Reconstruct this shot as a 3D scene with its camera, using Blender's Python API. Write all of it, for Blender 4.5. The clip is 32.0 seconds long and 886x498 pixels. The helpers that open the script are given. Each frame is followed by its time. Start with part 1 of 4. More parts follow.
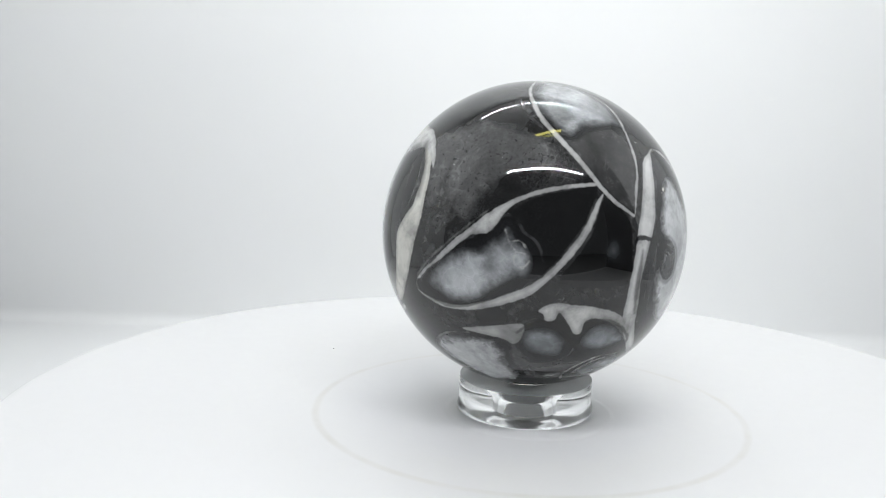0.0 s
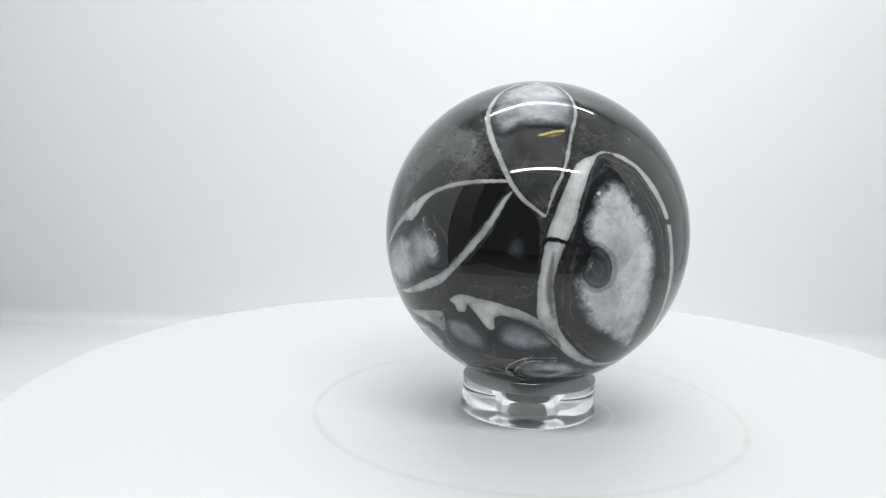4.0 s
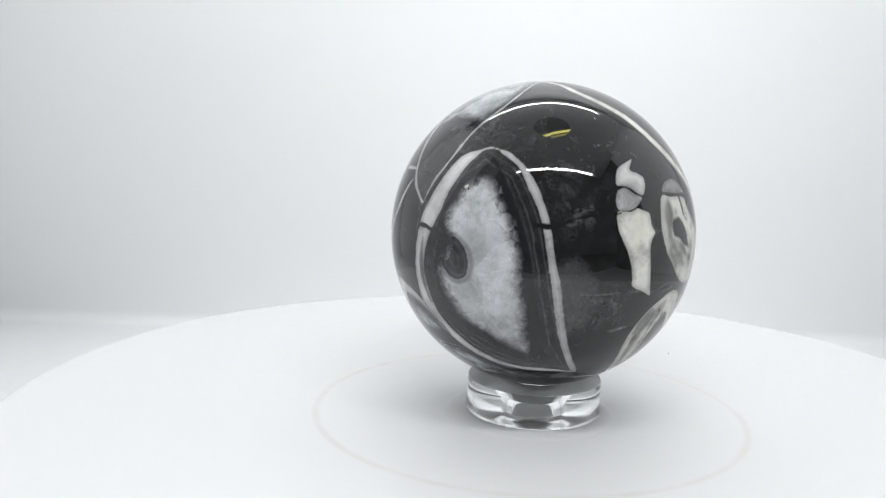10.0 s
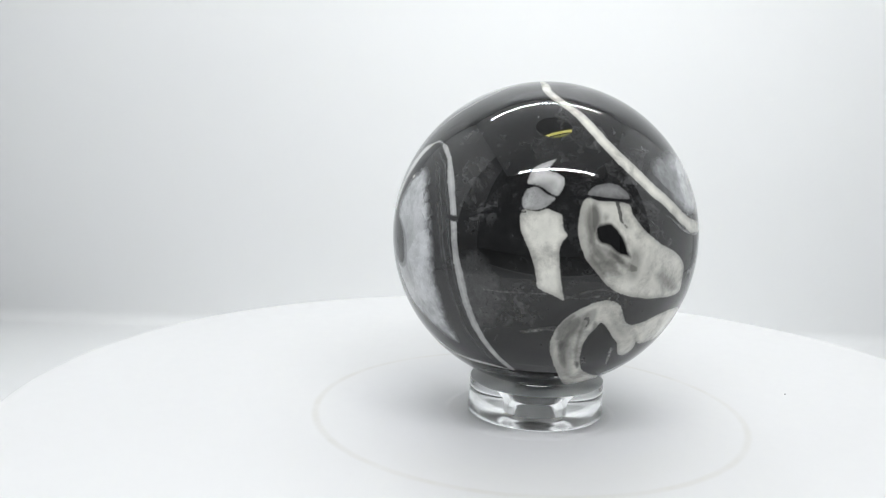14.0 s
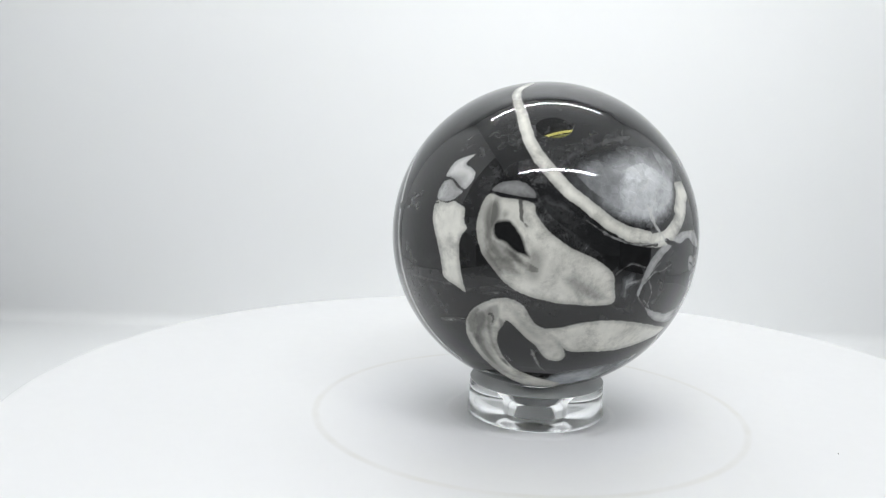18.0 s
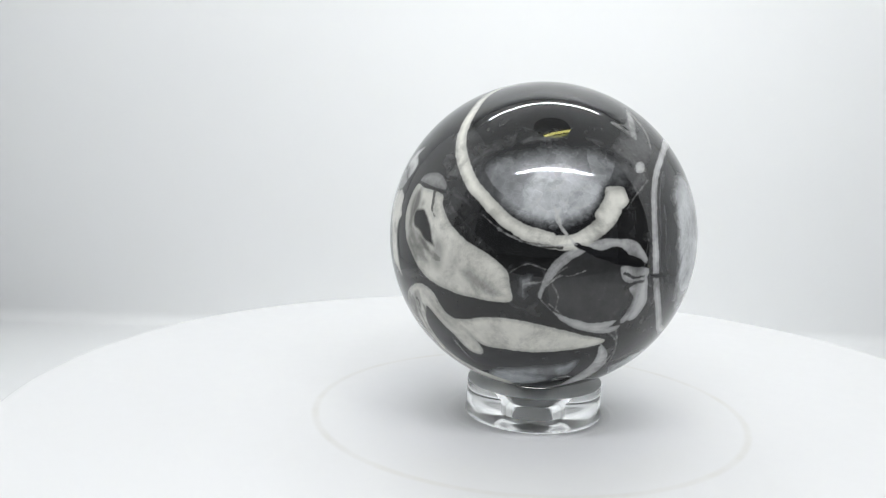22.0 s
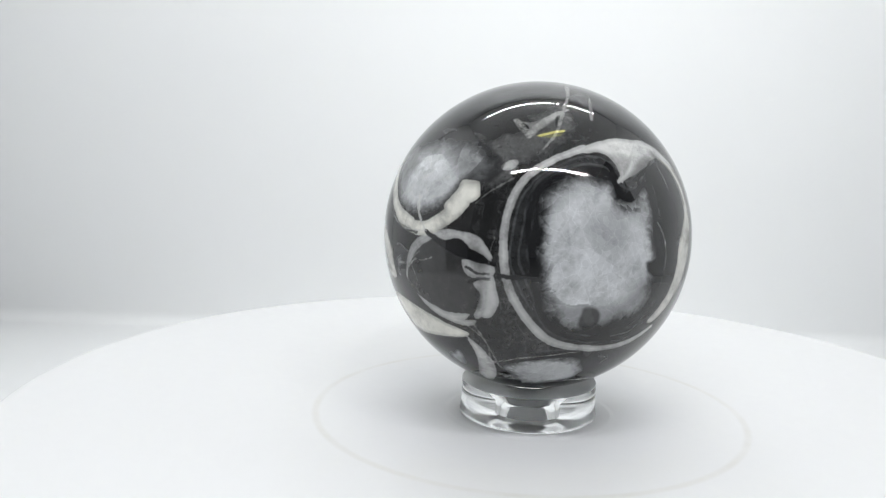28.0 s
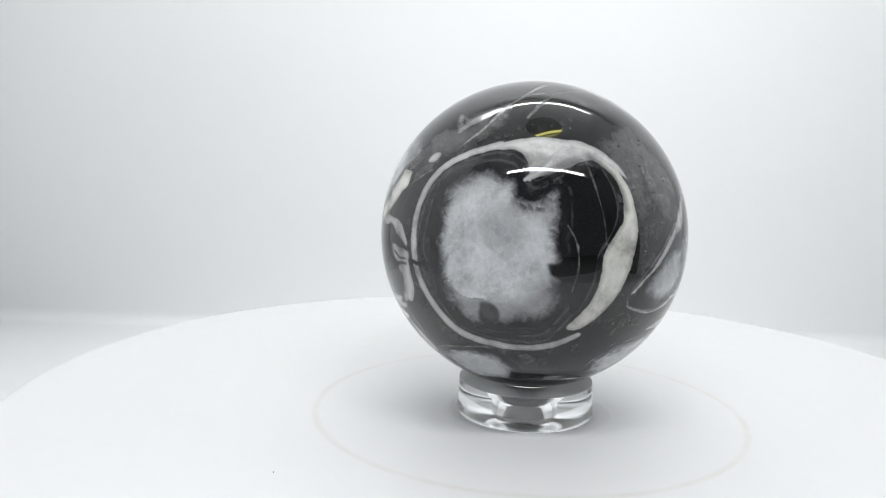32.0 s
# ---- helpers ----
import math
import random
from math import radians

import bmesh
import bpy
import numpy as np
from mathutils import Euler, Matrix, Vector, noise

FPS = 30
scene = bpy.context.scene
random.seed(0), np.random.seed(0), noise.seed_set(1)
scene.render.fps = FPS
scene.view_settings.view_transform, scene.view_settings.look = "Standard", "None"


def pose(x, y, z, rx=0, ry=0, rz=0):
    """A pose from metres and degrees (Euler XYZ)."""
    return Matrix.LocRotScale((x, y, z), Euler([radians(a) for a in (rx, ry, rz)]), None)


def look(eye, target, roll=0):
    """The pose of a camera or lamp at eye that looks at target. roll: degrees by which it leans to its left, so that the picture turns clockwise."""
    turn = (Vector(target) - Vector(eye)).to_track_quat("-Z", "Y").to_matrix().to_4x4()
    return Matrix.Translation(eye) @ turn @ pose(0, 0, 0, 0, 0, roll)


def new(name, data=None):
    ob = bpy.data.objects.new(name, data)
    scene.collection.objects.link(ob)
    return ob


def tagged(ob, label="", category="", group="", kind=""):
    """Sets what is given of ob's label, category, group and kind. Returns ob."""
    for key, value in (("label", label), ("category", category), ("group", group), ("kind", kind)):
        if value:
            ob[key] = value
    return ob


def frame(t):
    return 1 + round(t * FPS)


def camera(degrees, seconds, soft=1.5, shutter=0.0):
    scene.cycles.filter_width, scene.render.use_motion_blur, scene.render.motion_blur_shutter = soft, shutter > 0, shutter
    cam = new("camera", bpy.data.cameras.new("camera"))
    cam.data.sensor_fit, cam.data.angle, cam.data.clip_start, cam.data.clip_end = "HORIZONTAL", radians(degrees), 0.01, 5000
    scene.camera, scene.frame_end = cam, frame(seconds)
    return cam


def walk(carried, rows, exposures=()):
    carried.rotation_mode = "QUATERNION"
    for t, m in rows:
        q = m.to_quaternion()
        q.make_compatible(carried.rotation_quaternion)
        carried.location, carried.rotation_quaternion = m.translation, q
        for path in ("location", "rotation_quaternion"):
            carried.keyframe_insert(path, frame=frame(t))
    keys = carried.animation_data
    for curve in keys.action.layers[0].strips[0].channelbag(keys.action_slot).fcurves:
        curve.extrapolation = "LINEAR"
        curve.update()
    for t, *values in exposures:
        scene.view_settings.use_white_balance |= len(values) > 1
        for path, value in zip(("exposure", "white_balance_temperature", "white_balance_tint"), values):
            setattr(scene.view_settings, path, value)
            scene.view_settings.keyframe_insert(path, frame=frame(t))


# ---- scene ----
# A polished stone sphere on a clear ring turns on a white turntable inside a small white photo box.
# Scale: sphere 70 mm, turntable 252 mm, box about 0.43 m.

# ---- camera ----
cam = camera(44.57, 32.0, soft=1.1)
EYE = (0.0, -0.248, 0.0836)
AIM = (-0.0866, -0.248 + 0.9798, 0.0836 - 0.1805)
walk(cam, [(0.0, look(EYE, AIM, 2.03)), (32.0, look(EYE, AIM, 2.03))])

# ---- world, light levels, exposure ----
world = bpy.data.worlds.new("room_dark")
scene.world = world
world.use_nodes = True
world.node_tree.nodes["Background"].inputs[0].default_value = (0.5, 0.53, 0.56, 1)
world.node_tree.nodes["Background"].inputs[1].default_value = 0.30
scene.view_settings.exposure = 0.0
LED_POWER = 730.0
LED_COLOUR = (0.975, 1.0, 1.035)

# ---- sizes ----
BALL_R = 0.035
BALL_Z = 0.0426
SPIN = -8.7            # degrees a second
OFF = 0.0014886        # the ball stands this far off the turntable's axis
OFF_ANGLE = 139.7
FLOOR_Z = -0.034
BOX_TURN = 6.2         # the box is turned by this about the turntable
BOX = dict(left=-0.2135, right=0.245, front=-0.232, back=0.195, top=0.358)


# ---- materials ----
def material(name):
    m = bpy.data.materials.new(name)
    m.use_nodes = True
    return m, m.node_tree, m.node_tree.nodes["Principled BSDF"]


class Nodes:
    """Short hand for node trees."""

    def __init__(self, tree):
        self.tree = tree
        self.coord = tree.nodes.new("ShaderNodeTexCoord").outputs["Object"]

    def put(self, socket, value):
        if isinstance(value, bpy.types.NodeSocket):
            self.tree.links.new(value, socket)
        else:
            socket.default_value = value

    def math(self, op, a, b=0.0, c=0.0, clamp=False):
        n = self.tree.nodes.new("ShaderNodeMath")
        n.operation, n.use_clamp = op, clamp
        for s, v in zip(n.inputs, (a, b, c)):
            self.put(s, v)
        return n.outputs[0]

    def noise(self, scale, detail=4.0, rough=0.55, distortion=0.0, vector=None):
        n = self.tree.nodes.new("ShaderNodeTexNoise")
        self.put(n.inputs["Vector"], vector or self.coord)
        n.inputs["Scale"].default_value, n.inputs["Detail"].default_value = scale, detail
        n.inputs["Roughness"].default_value, n.inputs["Distortion"].default_value = rough, distortion
        return n.outputs[0]

    def voronoi(self, scale, feature="F1", out="Distance", vector=None):
        n = self.tree.nodes.new("ShaderNodeTexVoronoi")
        n.feature = feature
        self.put(n.inputs["Vector"], vector or self.coord)
        n.inputs["Scale"].default_value = scale
        return n.outputs[out]

    def ramp(self, value, low, high, to_low=0.0, to_high=1.0, smooth=True):
        n = self.tree.nodes.new("ShaderNodeMapRange")
        n.interpolation_type = "SMOOTHSTEP" if smooth else "LINEAR"
        for s, v in zip(n.inputs, (value, low, high, to_low, to_high)):
            self.put(s, v)
        return n.outputs[0]

    def mix(self, fac, a, b, mode="MIX"):
        n = self.tree.nodes.new("ShaderNodeMix")
        n.data_type, n.blend_type, n.clamp_factor = "RGBA", mode, True
        self.put(n.inputs[0], fac)
        for s, v in zip((n.inputs[6], n.inputs[7]), (a, b)):
            self.put(s, (*v, 1.0) if isinstance(v, tuple) and len(v) == 3 else v)
        return n.outputs[2]

    def grey(self, value, tint=(1, 1, 1)):
        n = self.tree.nodes.new("ShaderNodeCombineColor")
        for s, k in zip(n.inputs, tint):
            self.put(s, self.math("MULTIPLY", value, k))
        return n.outputs[0]

    def attribute(self, name):
        n = self.tree.nodes.new("ShaderNodeAttribute")
        n.attribute_name = name
        return n.outputs["Fac"]

    def bump(self, height, strength, distance):
        n = self.tree.nodes.new("ShaderNodeBump")
        n.inputs["Strength"].default_value, n.inputs["Distance"].default_value = strength, distance
        self.put(n.inputs["Height"], height)
        return n.outputs[0]


def plain(name, colour, roughness, vary=0.04, scale=60.0, bump=0.0, **more):
    """A painted, plastic or cloth surface with a little variation at two scales."""
    m, tree, bsdf = material(name)
    k = Nodes(tree)
    blotch = k.ramp(k.noise(scale * 0.15, 3), 0.3, 0.7)
    grain = k.noise(scale * 6, 5, 0.7)
    fac = k.math("ADD", k.math("MULTIPLY", blotch, 0.6), k.math("MULTIPLY", grain, 0.4))
    dark = tuple(c * (1 - vary) for c in colour)
    k.put(bsdf.inputs["Base Color"], k.mix(fac, dark, colour))
    k.put(bsdf.inputs["Roughness"], k.ramp(grain, 0.3, 0.7, roughness * 0.9, min(1.0, roughness * 1.1)))
    if bump:
        k.put(bsdf.inputs["Normal"], k.bump(grain, 0.4, bump))
    for key, value in more.items():
        bsdf.inputs[key.replace("_", " ")].default_value = value
    return m


def stone_material():
    """Black limestone with white fossil shells and quartz pockets, polished."""
    m, tree, bsdf = material("polished_fossil_stone")
    k = Nodes(tree)
    fine = k.math("SUBTRACT", k.noise(1100, 4, 0.6), 0.5)
    mid = k.math("SUBTRACT", k.noise(300, 5, 0.65), 0.5)
    broad = k.math("SUBTRACT", k.noise(75, 4, 0.6, 0.4), 0.5)
    wide = k.math("SUBTRACT", k.noise(28, 3, 0.55, 0.6), 0.5)

    # matrix: dark grey with paler clouds, black specks, hair seams
    stir = k.math("ADD", k.math("MULTIPLY", broad, 0.9), k.math("ADD", k.math("MULTIPLY", mid, 0.8), wide))
    cloud = k.ramp(k.math("ADD", stir, k.math("MULTIPLY", fine, 0.35)), -0.28, 0.5)
    value = k.math("MULTIPLY_ADD", cloud, 0.030, 0.0055)
    value = k.math("MULTIPLY", value, k.math("MULTIPLY_ADD", k.math("SUBTRACT", k.noise(420, 5, 0.65), 0.5), 1.5, 1.0))
    value = k.math("MULTIPLY", value, k.math("MULTIPLY_ADD", k.math("SUBTRACT", k.noise(2200, 3, 0.7), 0.5), 0.9, 1.0))
    pale = k.ramp(k.math("ADD", k.attribute("cloud"), k.math("ADD", k.math("MULTIPLY", broad, 7.0), k.math("MULTIPLY", mid, 7.0))), -0.5, 5.0)
    value = k.math("MULTIPLY_ADD", k.math("MULTIPLY", pale, k.attribute("cloud_tone")), k.math("MULTIPLY_ADD", fine, 0.8, 1.0), value)
    blob = k.math("MULTIPLY", k.ramp(k.noise(330, 3, 0.5, 0.8), 0.56, 0.66), k.ramp(k.noise(60, 2), 0.50, 0.66))
    value = k.math("MULTIPLY_ADD", blob, 0.045, value)
    speck = k.ramp(k.noise(1300, 2, 0.5), 0.60, 0.70)
    speck = k.math("MULTIPLY", speck, k.ramp(broad, -0.2, 0.1))
    value = k.math("MULTIPLY", value, k.math("MULTIPLY_ADD", speck, -0.8, 1.0))
    bent = k.tree.nodes.new("ShaderNodeVectorMath")
    bent.operation = "MULTIPLY_ADD"
    swirl = k.tree.nodes.new("ShaderNodeTexNoise")
    swirl.inputs["Scale"].default_value, swirl.inputs["Detail"].default_value = 120, 4
    k.put(swirl.inputs["Vector"], k.coord)
    k.put(bent.inputs[0], swirl.outputs["Color"])
    bent.inputs[1].default_value = (0.012, 0.012, 0.012)
    k.put(bent.inputs[2], k.coord)
    jolt = k.tree.nodes.new("ShaderNodeVectorMath")
    jolt.operation = "MULTIPLY_ADD"
    k.put(jolt.inputs[0], swirl.outputs["Color"])
    jolt.inputs[1].default_value = (0.004, 0.004, 0.004)
    k.put(jolt.inputs[2], k.coord)
    seam = k.voronoi(85, "DISTANCE_TO_EDGE", vector=bent.outputs[0])
    hair = k.math("MULTIPLY", k.ramp(seam, 0.022, 0.004), k.ramp(k.math("ADD", broad, wide), 0.02, 0.22))
    value = k.math("MULTIPLY_ADD", hair, 0.022, value)
    wisp = k.math("ABSOLUTE", k.math("SUBTRACT", k.noise(110, 7, 0.6, 1.6), 0.5))
    wisp = k.math("MULTIPLY", k.ramp(wisp, 0.035, 0.0), k.ramp(k.math("ADD", mid, wide), -0.02, 0.2))
    value = k.math("MULTIPLY_ADD", wisp, 0.03, value)
    mark = k.ramp(k.voronoi(420), 0.075, 0.045)
    lone = k.ramp(k.noise(260, 1), 0.60, 0.64)
    value = k.math("MULTIPLY_ADD", k.math("MULTIPLY", mark, lone), 0.30, value)
    # plain grey fillings
    grey = k.ramp(k.math("ADD", k.attribute("grey"), k.math("MULTIPLY", mid, 1.5)), -0.5, 0.7)
    grey_value = k.math("MULTIPLY", k.attribute("grey_tone"), k.math("MULTIPLY_ADD", k.math("ADD", k.math("ADD", broad, wisp), mid), 1.2, 0.9))
    value = k.mix(grey, k.grey(value), k.grey(grey_value))
    # black pockets, banded along their rim
    depth = k.attribute("dark")
    dark = k.ramp(k.math("ADD", depth, k.math("MULTIPLY", mid, 1.0)), -0.3, 0.6)
    dark = k.math("MULTIPLY", dark, k.math("MULTIPLY", k.attribute("dark_tone"), 1.25, clamp=True), clamp=True)
    bands = k.math("SINE", k.math("MULTIPLY", k.math("ADD", depth, k.math("ADD", k.math("MULTIPLY", broad, 2.5), k.math("MULTIPLY", mid, 1.4))), 2.2))
    bands = k.math("MULTIPLY", k.ramp(bands, 0.2, 1.0), k.ramp(depth, 9.0, 4.0))
    banded = k.math("ABSOLUTE", k.math("SUBTRACT", k.attribute("dark_tone"), 0.75))
    bands = k.math("MULTIPLY", bands, k.ramp(banded, 0.08, 0.03))
    black = k.math("MULTIPLY_ADD", k.math("MULTIPLY", bands, k.math("ADD", 0.6, mid)), 0.048, 0.0035)
    black = k.math("MULTIPLY_ADD", k.ramp(banded, 0.08, 0.03), 0.014, black)
    black = k.math("MULTIPLY", black, k.math("MULTIPLY_ADD", k.math("ADD", mid, fine), 1.6, 1.0))
    value = k.mix(dark, value, k.grey(black, (0.97, 1.0, 1.03)))
    # quartz: milky heart, grey glassy rim, crystal grains
    small = k.math("SUBTRACT", k.voronoi(1500, out="Color", vector=jolt.outputs[0]), 0.5)
    large = k.math("SUBTRACT", k.voronoi(330, out="Color", vector=jolt.outputs[0]), 0.5)
    grain = k.math("SUBTRACT", k.noise(800, 6, 0.72), 0.5)
    crystal = k.math("SUBTRACT", k.voronoi(640, out="Color", vector=jolt.outputs[0]), 0.5)
    ragged = k.math("ADD", k.math("MULTIPLY", grain, 0.8), k.math("MULTIPLY_ADD", small, 0.7, k.math("MULTIPLY", k.math("MULTIPLY_ADD", crystal, 1.6, k.math("MULTIPLY", large, 1.2)), k.ramp(k.attribute("geode_tone"), 0.39, 0.50, 0.15, 1.0))))
    ragged = k.math("MULTIPLY", ragged, k.ramp(k.attribute("geode_tone"), 0.39, 0.52, 0.4, 1.0))
    inside = k.math("ADD", k.math("ADD", k.attribute("geode"), k.math("MULTIPLY", broad, 3.0)), k.math("MULTIPLY_ADD", mid, 2.5, ragged))
    milk = k.ramp(inside, 0.0, 4.6)
    rim = k.ramp(inside, -0.9, 1.0)
    facet = k.math("MULTIPLY", k.math("MULTIPLY_ADD", large, 0.17, k.math("MULTIPLY_ADD", crystal, 0.17, 0.98)), k.math("MULTIPLY_ADD", small, 0.07, k.math("MULTIPLY_ADD", grain, 0.16, 1.0)))
    flaw = k.ramp(k.voronoi(330, "DISTANCE_TO_EDGE", vector=jolt.outputs[0]), 0.0, 0.035, 1.10, 1.0)
    flaw = k.math("MULTIPLY", flaw, k.ramp(k.voronoi(640, "DISTANCE_TO_EDGE", vector=jolt.outputs[0]), 0.0, 0.06, 1.07, 1.0))
    smoke = k.ramp(k.math("ADD", broad, k.math("MULTIPLY", mid, 0.6)), -0.22, 0.12, 0.60, 1.07)
    body = k.ramp(k.math("ADD", k.attribute("milk"), k.math("MULTIPLY_ADD", broad, 6.0, k.math("MULTIPLY", mid, 6.0))), -4.0, 4.0)
    body = k.math("MULTIPLY_ADD", body, k.attribute("milk_tone"), 1.0)
    quartz = k.math("MULTIPLY", k.math("MULTIPLY_ADD", milk, 0.74, 0.14), k.attribute("geode_tone"))
    quartz = k.math("MULTIPLY", k.math("MULTIPLY", quartz, body), k.math("MULTIPLY", flaw, k.math("MULTIPLY", facet, smoke)))
    streak = k.ramp(k.noise(95, 4, 0.5, 0.2), 0.34, 0.64, 0.55, 1.25)
    quartz = k.math("MULTIPLY", quartz, k.math("ADD", k.math("MULTIPLY", k.ramp(k.attribute("geode_tone"), 0.40, 0.52, 1.0, 0.0), k.math("SUBTRACT", streak, 1.0)), 1.0))
    round_it = k.math("ADD", k.attribute("geode"), k.math("ADD", k.math("MULTIPLY", broad, 2.0), k.math("MULTIPLY", mid, 1.2)))
    near = k.ramp(k.attribute("geode_tone"), 0.12, 0.30)
    dim = k.math("MULTIPLY", k.ramp(round_it, -3.2, -1.2), k.math("MULTIPLY", near, 0.75))
    value = k.mix(dim, value, (0.007, 0.007, 0.008))
    pale_band = k.math("MULTIPLY", k.ramp(round_it, -4.6, -3.7), k.ramp(round_it, -2.8, -3.6))
    value = k.mix(k.math("MULTIPLY", k.math("MULTIPLY", pale_band, near), k.ramp(k.math("ADD", broad, mid), -0.15, 0.2, 0.0, 0.75)), value, (0.055, 0.055, 0.057))
    cool = k.ramp(k.attribute("geode_tone"), 0.26, 0.5)
    value = k.mix(rim, value, k.mix(cool, k.grey(quartz, (0.90, 0.97, 1.04)), k.grey(quartz, (0.97, 0.99, 1.01))))
    # fossil shell: crisp, cream
    edge = k.math("ADD", k.attribute("shell"), k.math("ADD", k.math("MULTIPLY", mid, 1.1), k.math("MULTIPLY", fine, 0.7)))
    shell = k.ramp(edge, -0.25, 0.35)
    shade = k.math("MULTIPLY", k.attribute("shell_tone"), k.math("MULTIPLY_ADD", broad, 0.55, k.math("MULTIPLY_ADD", mid, 0.40, 0.98)))
    shade = k.math("MULTIPLY", shade, k.ramp(edge, 0.0, 2.2, 0.68, 1.05))
    murk = k.math("SUBTRACT", k.noise(140, 6, 0.7, 0.2), 0.5)
    shade = k.math("MULTIPLY", shade, k.ramp(murk, -0.25, 0.06, 0.50, 1.04))
    ashen = k.ramp(k.math("ADD", k.attribute("ash"), k.math("ADD", k.math("MULTIPLY", mid, 4.5), k.math("MULTIPLY", broad, 3.0))), -1.5, 2.5)
    shade = k.math("MULTIPLY", shade, k.math("SUBTRACT", 1.0, k.math("MULTIPLY", ashen, k.attribute("ash_tone"))))
    cream = k.ramp(k.attribute("shell_tone"), 0.54, 0.59)
    value = k.mix(shell, value, k.mix(cream, k.grey(shade, (1.0, 1.0, 0.985)), k.grey(shade, (1.0, 0.985, 0.90))))
    # dark stains within shell and quartz
    spot = k.ramp(k.math("ADD", k.attribute("spot"), k.math("MULTIPLY", mid, 1.6)), -0.7, 0.9)
    ring = k.math("SINE", k.math("MULTIPLY", k.math("ADD", k.attribute("spot"), k.math("MULTIPLY", mid, 0.8)), 2.4))
    ringed = k.math("ABSOLUTE", k.math("SUBTRACT", k.attribute("spot_tone"), 0.9))
    ring = k.math("MULTIPLY", ring, k.ramp(ringed, 0.03, 0.01))
    stain = k.math("MULTIPLY_ADD", k.ramp(ring, 0.3, 1.0), 0.022, 0.005)
    value = k.mix(k.math("MULTIPLY", spot, k.attribute("spot_tone")), value, k.grey(stain))
    # cracks and hair veins
    crack = k.ramp(k.math("ADD", k.attribute("crack"), k.math("ADD", k.math("MULTIPLY", mid, 1.8), k.math("MULTIPLY", fine, 1.0))), -0.35, 0.35)
    value = k.mix(k.math("MULTIPLY", crack, k.attribute("crack_tone")), value, (0.006, 0.006, 0.007))
    vein = k.ramp(k.math("ADD", k.attribute("vein"), k.math("ADD", k.math("MULTIPLY", mid, 1.6), k.math("MULTIPLY", fine, 0.9))), -0.3, 0.4)
    vein = k.math("MULTIPLY", k.math("MULTIPLY", vein, k.attribute("vein_tone")), k.ramp(k.math("ADD", broad, k.math("MULTIPLY", grain, 1.6)), -0.35, 0.2, 0.15, 1.0))
    value = k.mix(vein, value, (0.52, 0.52, 0.50))
    k.put(bsdf.inputs["Base Color"], value)
    k.put(bsdf.inputs["Roughness"], k.math("MULTIPLY_ADD", rim, 0.008, 0.022))
    bsdf.inputs["IOR"].default_value = 1.56
    return m


def turntable_material():
    """White plastic, with a soft warm grey line along the outer step."""
    m, tree, bsdf = material("white_plastic")
    k = Nodes(tree)
    flat = tree.nodes.new("ShaderNodeVectorMath")
    flat.operation = "MULTIPLY"
    k.put(flat.inputs[0], k.coord)
    flat.inputs[1].default_value = (1, 1, 0)
    reach = tree.nodes.new("ShaderNodeVectorMath")
    reach.operation = "LENGTH"
    k.put(reach.inputs[0], flat.outputs[0])
    off = k.math("ABSOLUTE", k.math("SUBTRACT", reach.outputs["Value"], 0.0506))
    mark = k.math("MULTIPLY", k.ramp(off, 0.0014, 0.0002), k.ramp(k.noise(90, 3), 0.3, 0.7, 0.45, 1.0))
    grain = k.noise(240, 5, 0.7)
    blotch = k.ramp(k.noise(6, 3), 0.3, 0.7)
    white = k.mix(k.math("MULTIPLY_ADD", blotch, 0.6, k.math("MULTIPLY", grain, 0.4)), (0.715, 0.715, 0.715), (0.725, 0.725, 0.725))
    k.put(bsdf.inputs["Base Color"], k.mix(mark, white, (0.666, 0.656, 0.632)))
    k.put(bsdf.inputs["Roughness"], k.ramp(grain, 0.3, 0.7, 0.40, 0.50))
    k.put(bsdf.inputs["Normal"], k.bump(grain, 0.4, 0.00002))
    bsdf.inputs["Subsurface Weight"].default_value = 0.55
    bsdf.inputs["Subsurface Radius"].default_value = (1.0, 1.0, 1.0)
    bsdf.inputs["Subsurface Scale"].default_value = 0.010
    return m


def acrylic_material(name, rough, clear=1.0):
    m, tree, bsdf = material(name)
    k = Nodes(tree)
    bsdf.inputs["Base Color"].default_value = (0.98, 0.99, 0.99, 1)
    bsdf.inputs["Transmission Weight"].default_value = clear
    bsdf.inputs["IOR"].default_value = 1.49
    k.put(bsdf.inputs["Roughness"], k.ramp(k.noise(400, 3), 0.4, 0.8, rough, rough * 1.15 + 0.03))
    return m


def glow_material(name, colour, strength):
    m, tree, bsdf = material(name)
    bsdf.inputs["Base Color"].default_value = (0.8, 0.8, 0.7, 1)
    bsdf.inputs["Emission Color"].default_value = (*colour, 1)
    bsdf.inputs["Emission Strength"].default_value = strength
    return m


STONE = stone_material()
ACRYLIC = acrylic_material("clear_acrylic", 0.03)
TURNTABLE = turntable_material()
SHEET = plain("white_backdrop_sheet", (0.95, 0.955, 0.955), 0.9, 0.01, 30, 0.00003, Specular_IOR_Level=0.12)
BOX_CLOTH = plain("white_box_panel", (0.965, 0.97, 0.97), 0.85, 0.015, 30, 0.00004, Specular_IOR_Level=0.2)
HOUSING = plain("white_strip_board", (0.78, 0.79, 0.80), 0.5, 0.04, 80)
LED = glow_material("led_glow", LED_COLOUR, LED_POWER)
WARM = glow_material("warm_lamp_glow", (0.95, 0.88, 0.22), 8.5)
WARM_DIM = glow_material("dim_lamp_glow", (0.85, 0.85, 0.16), 3.0)
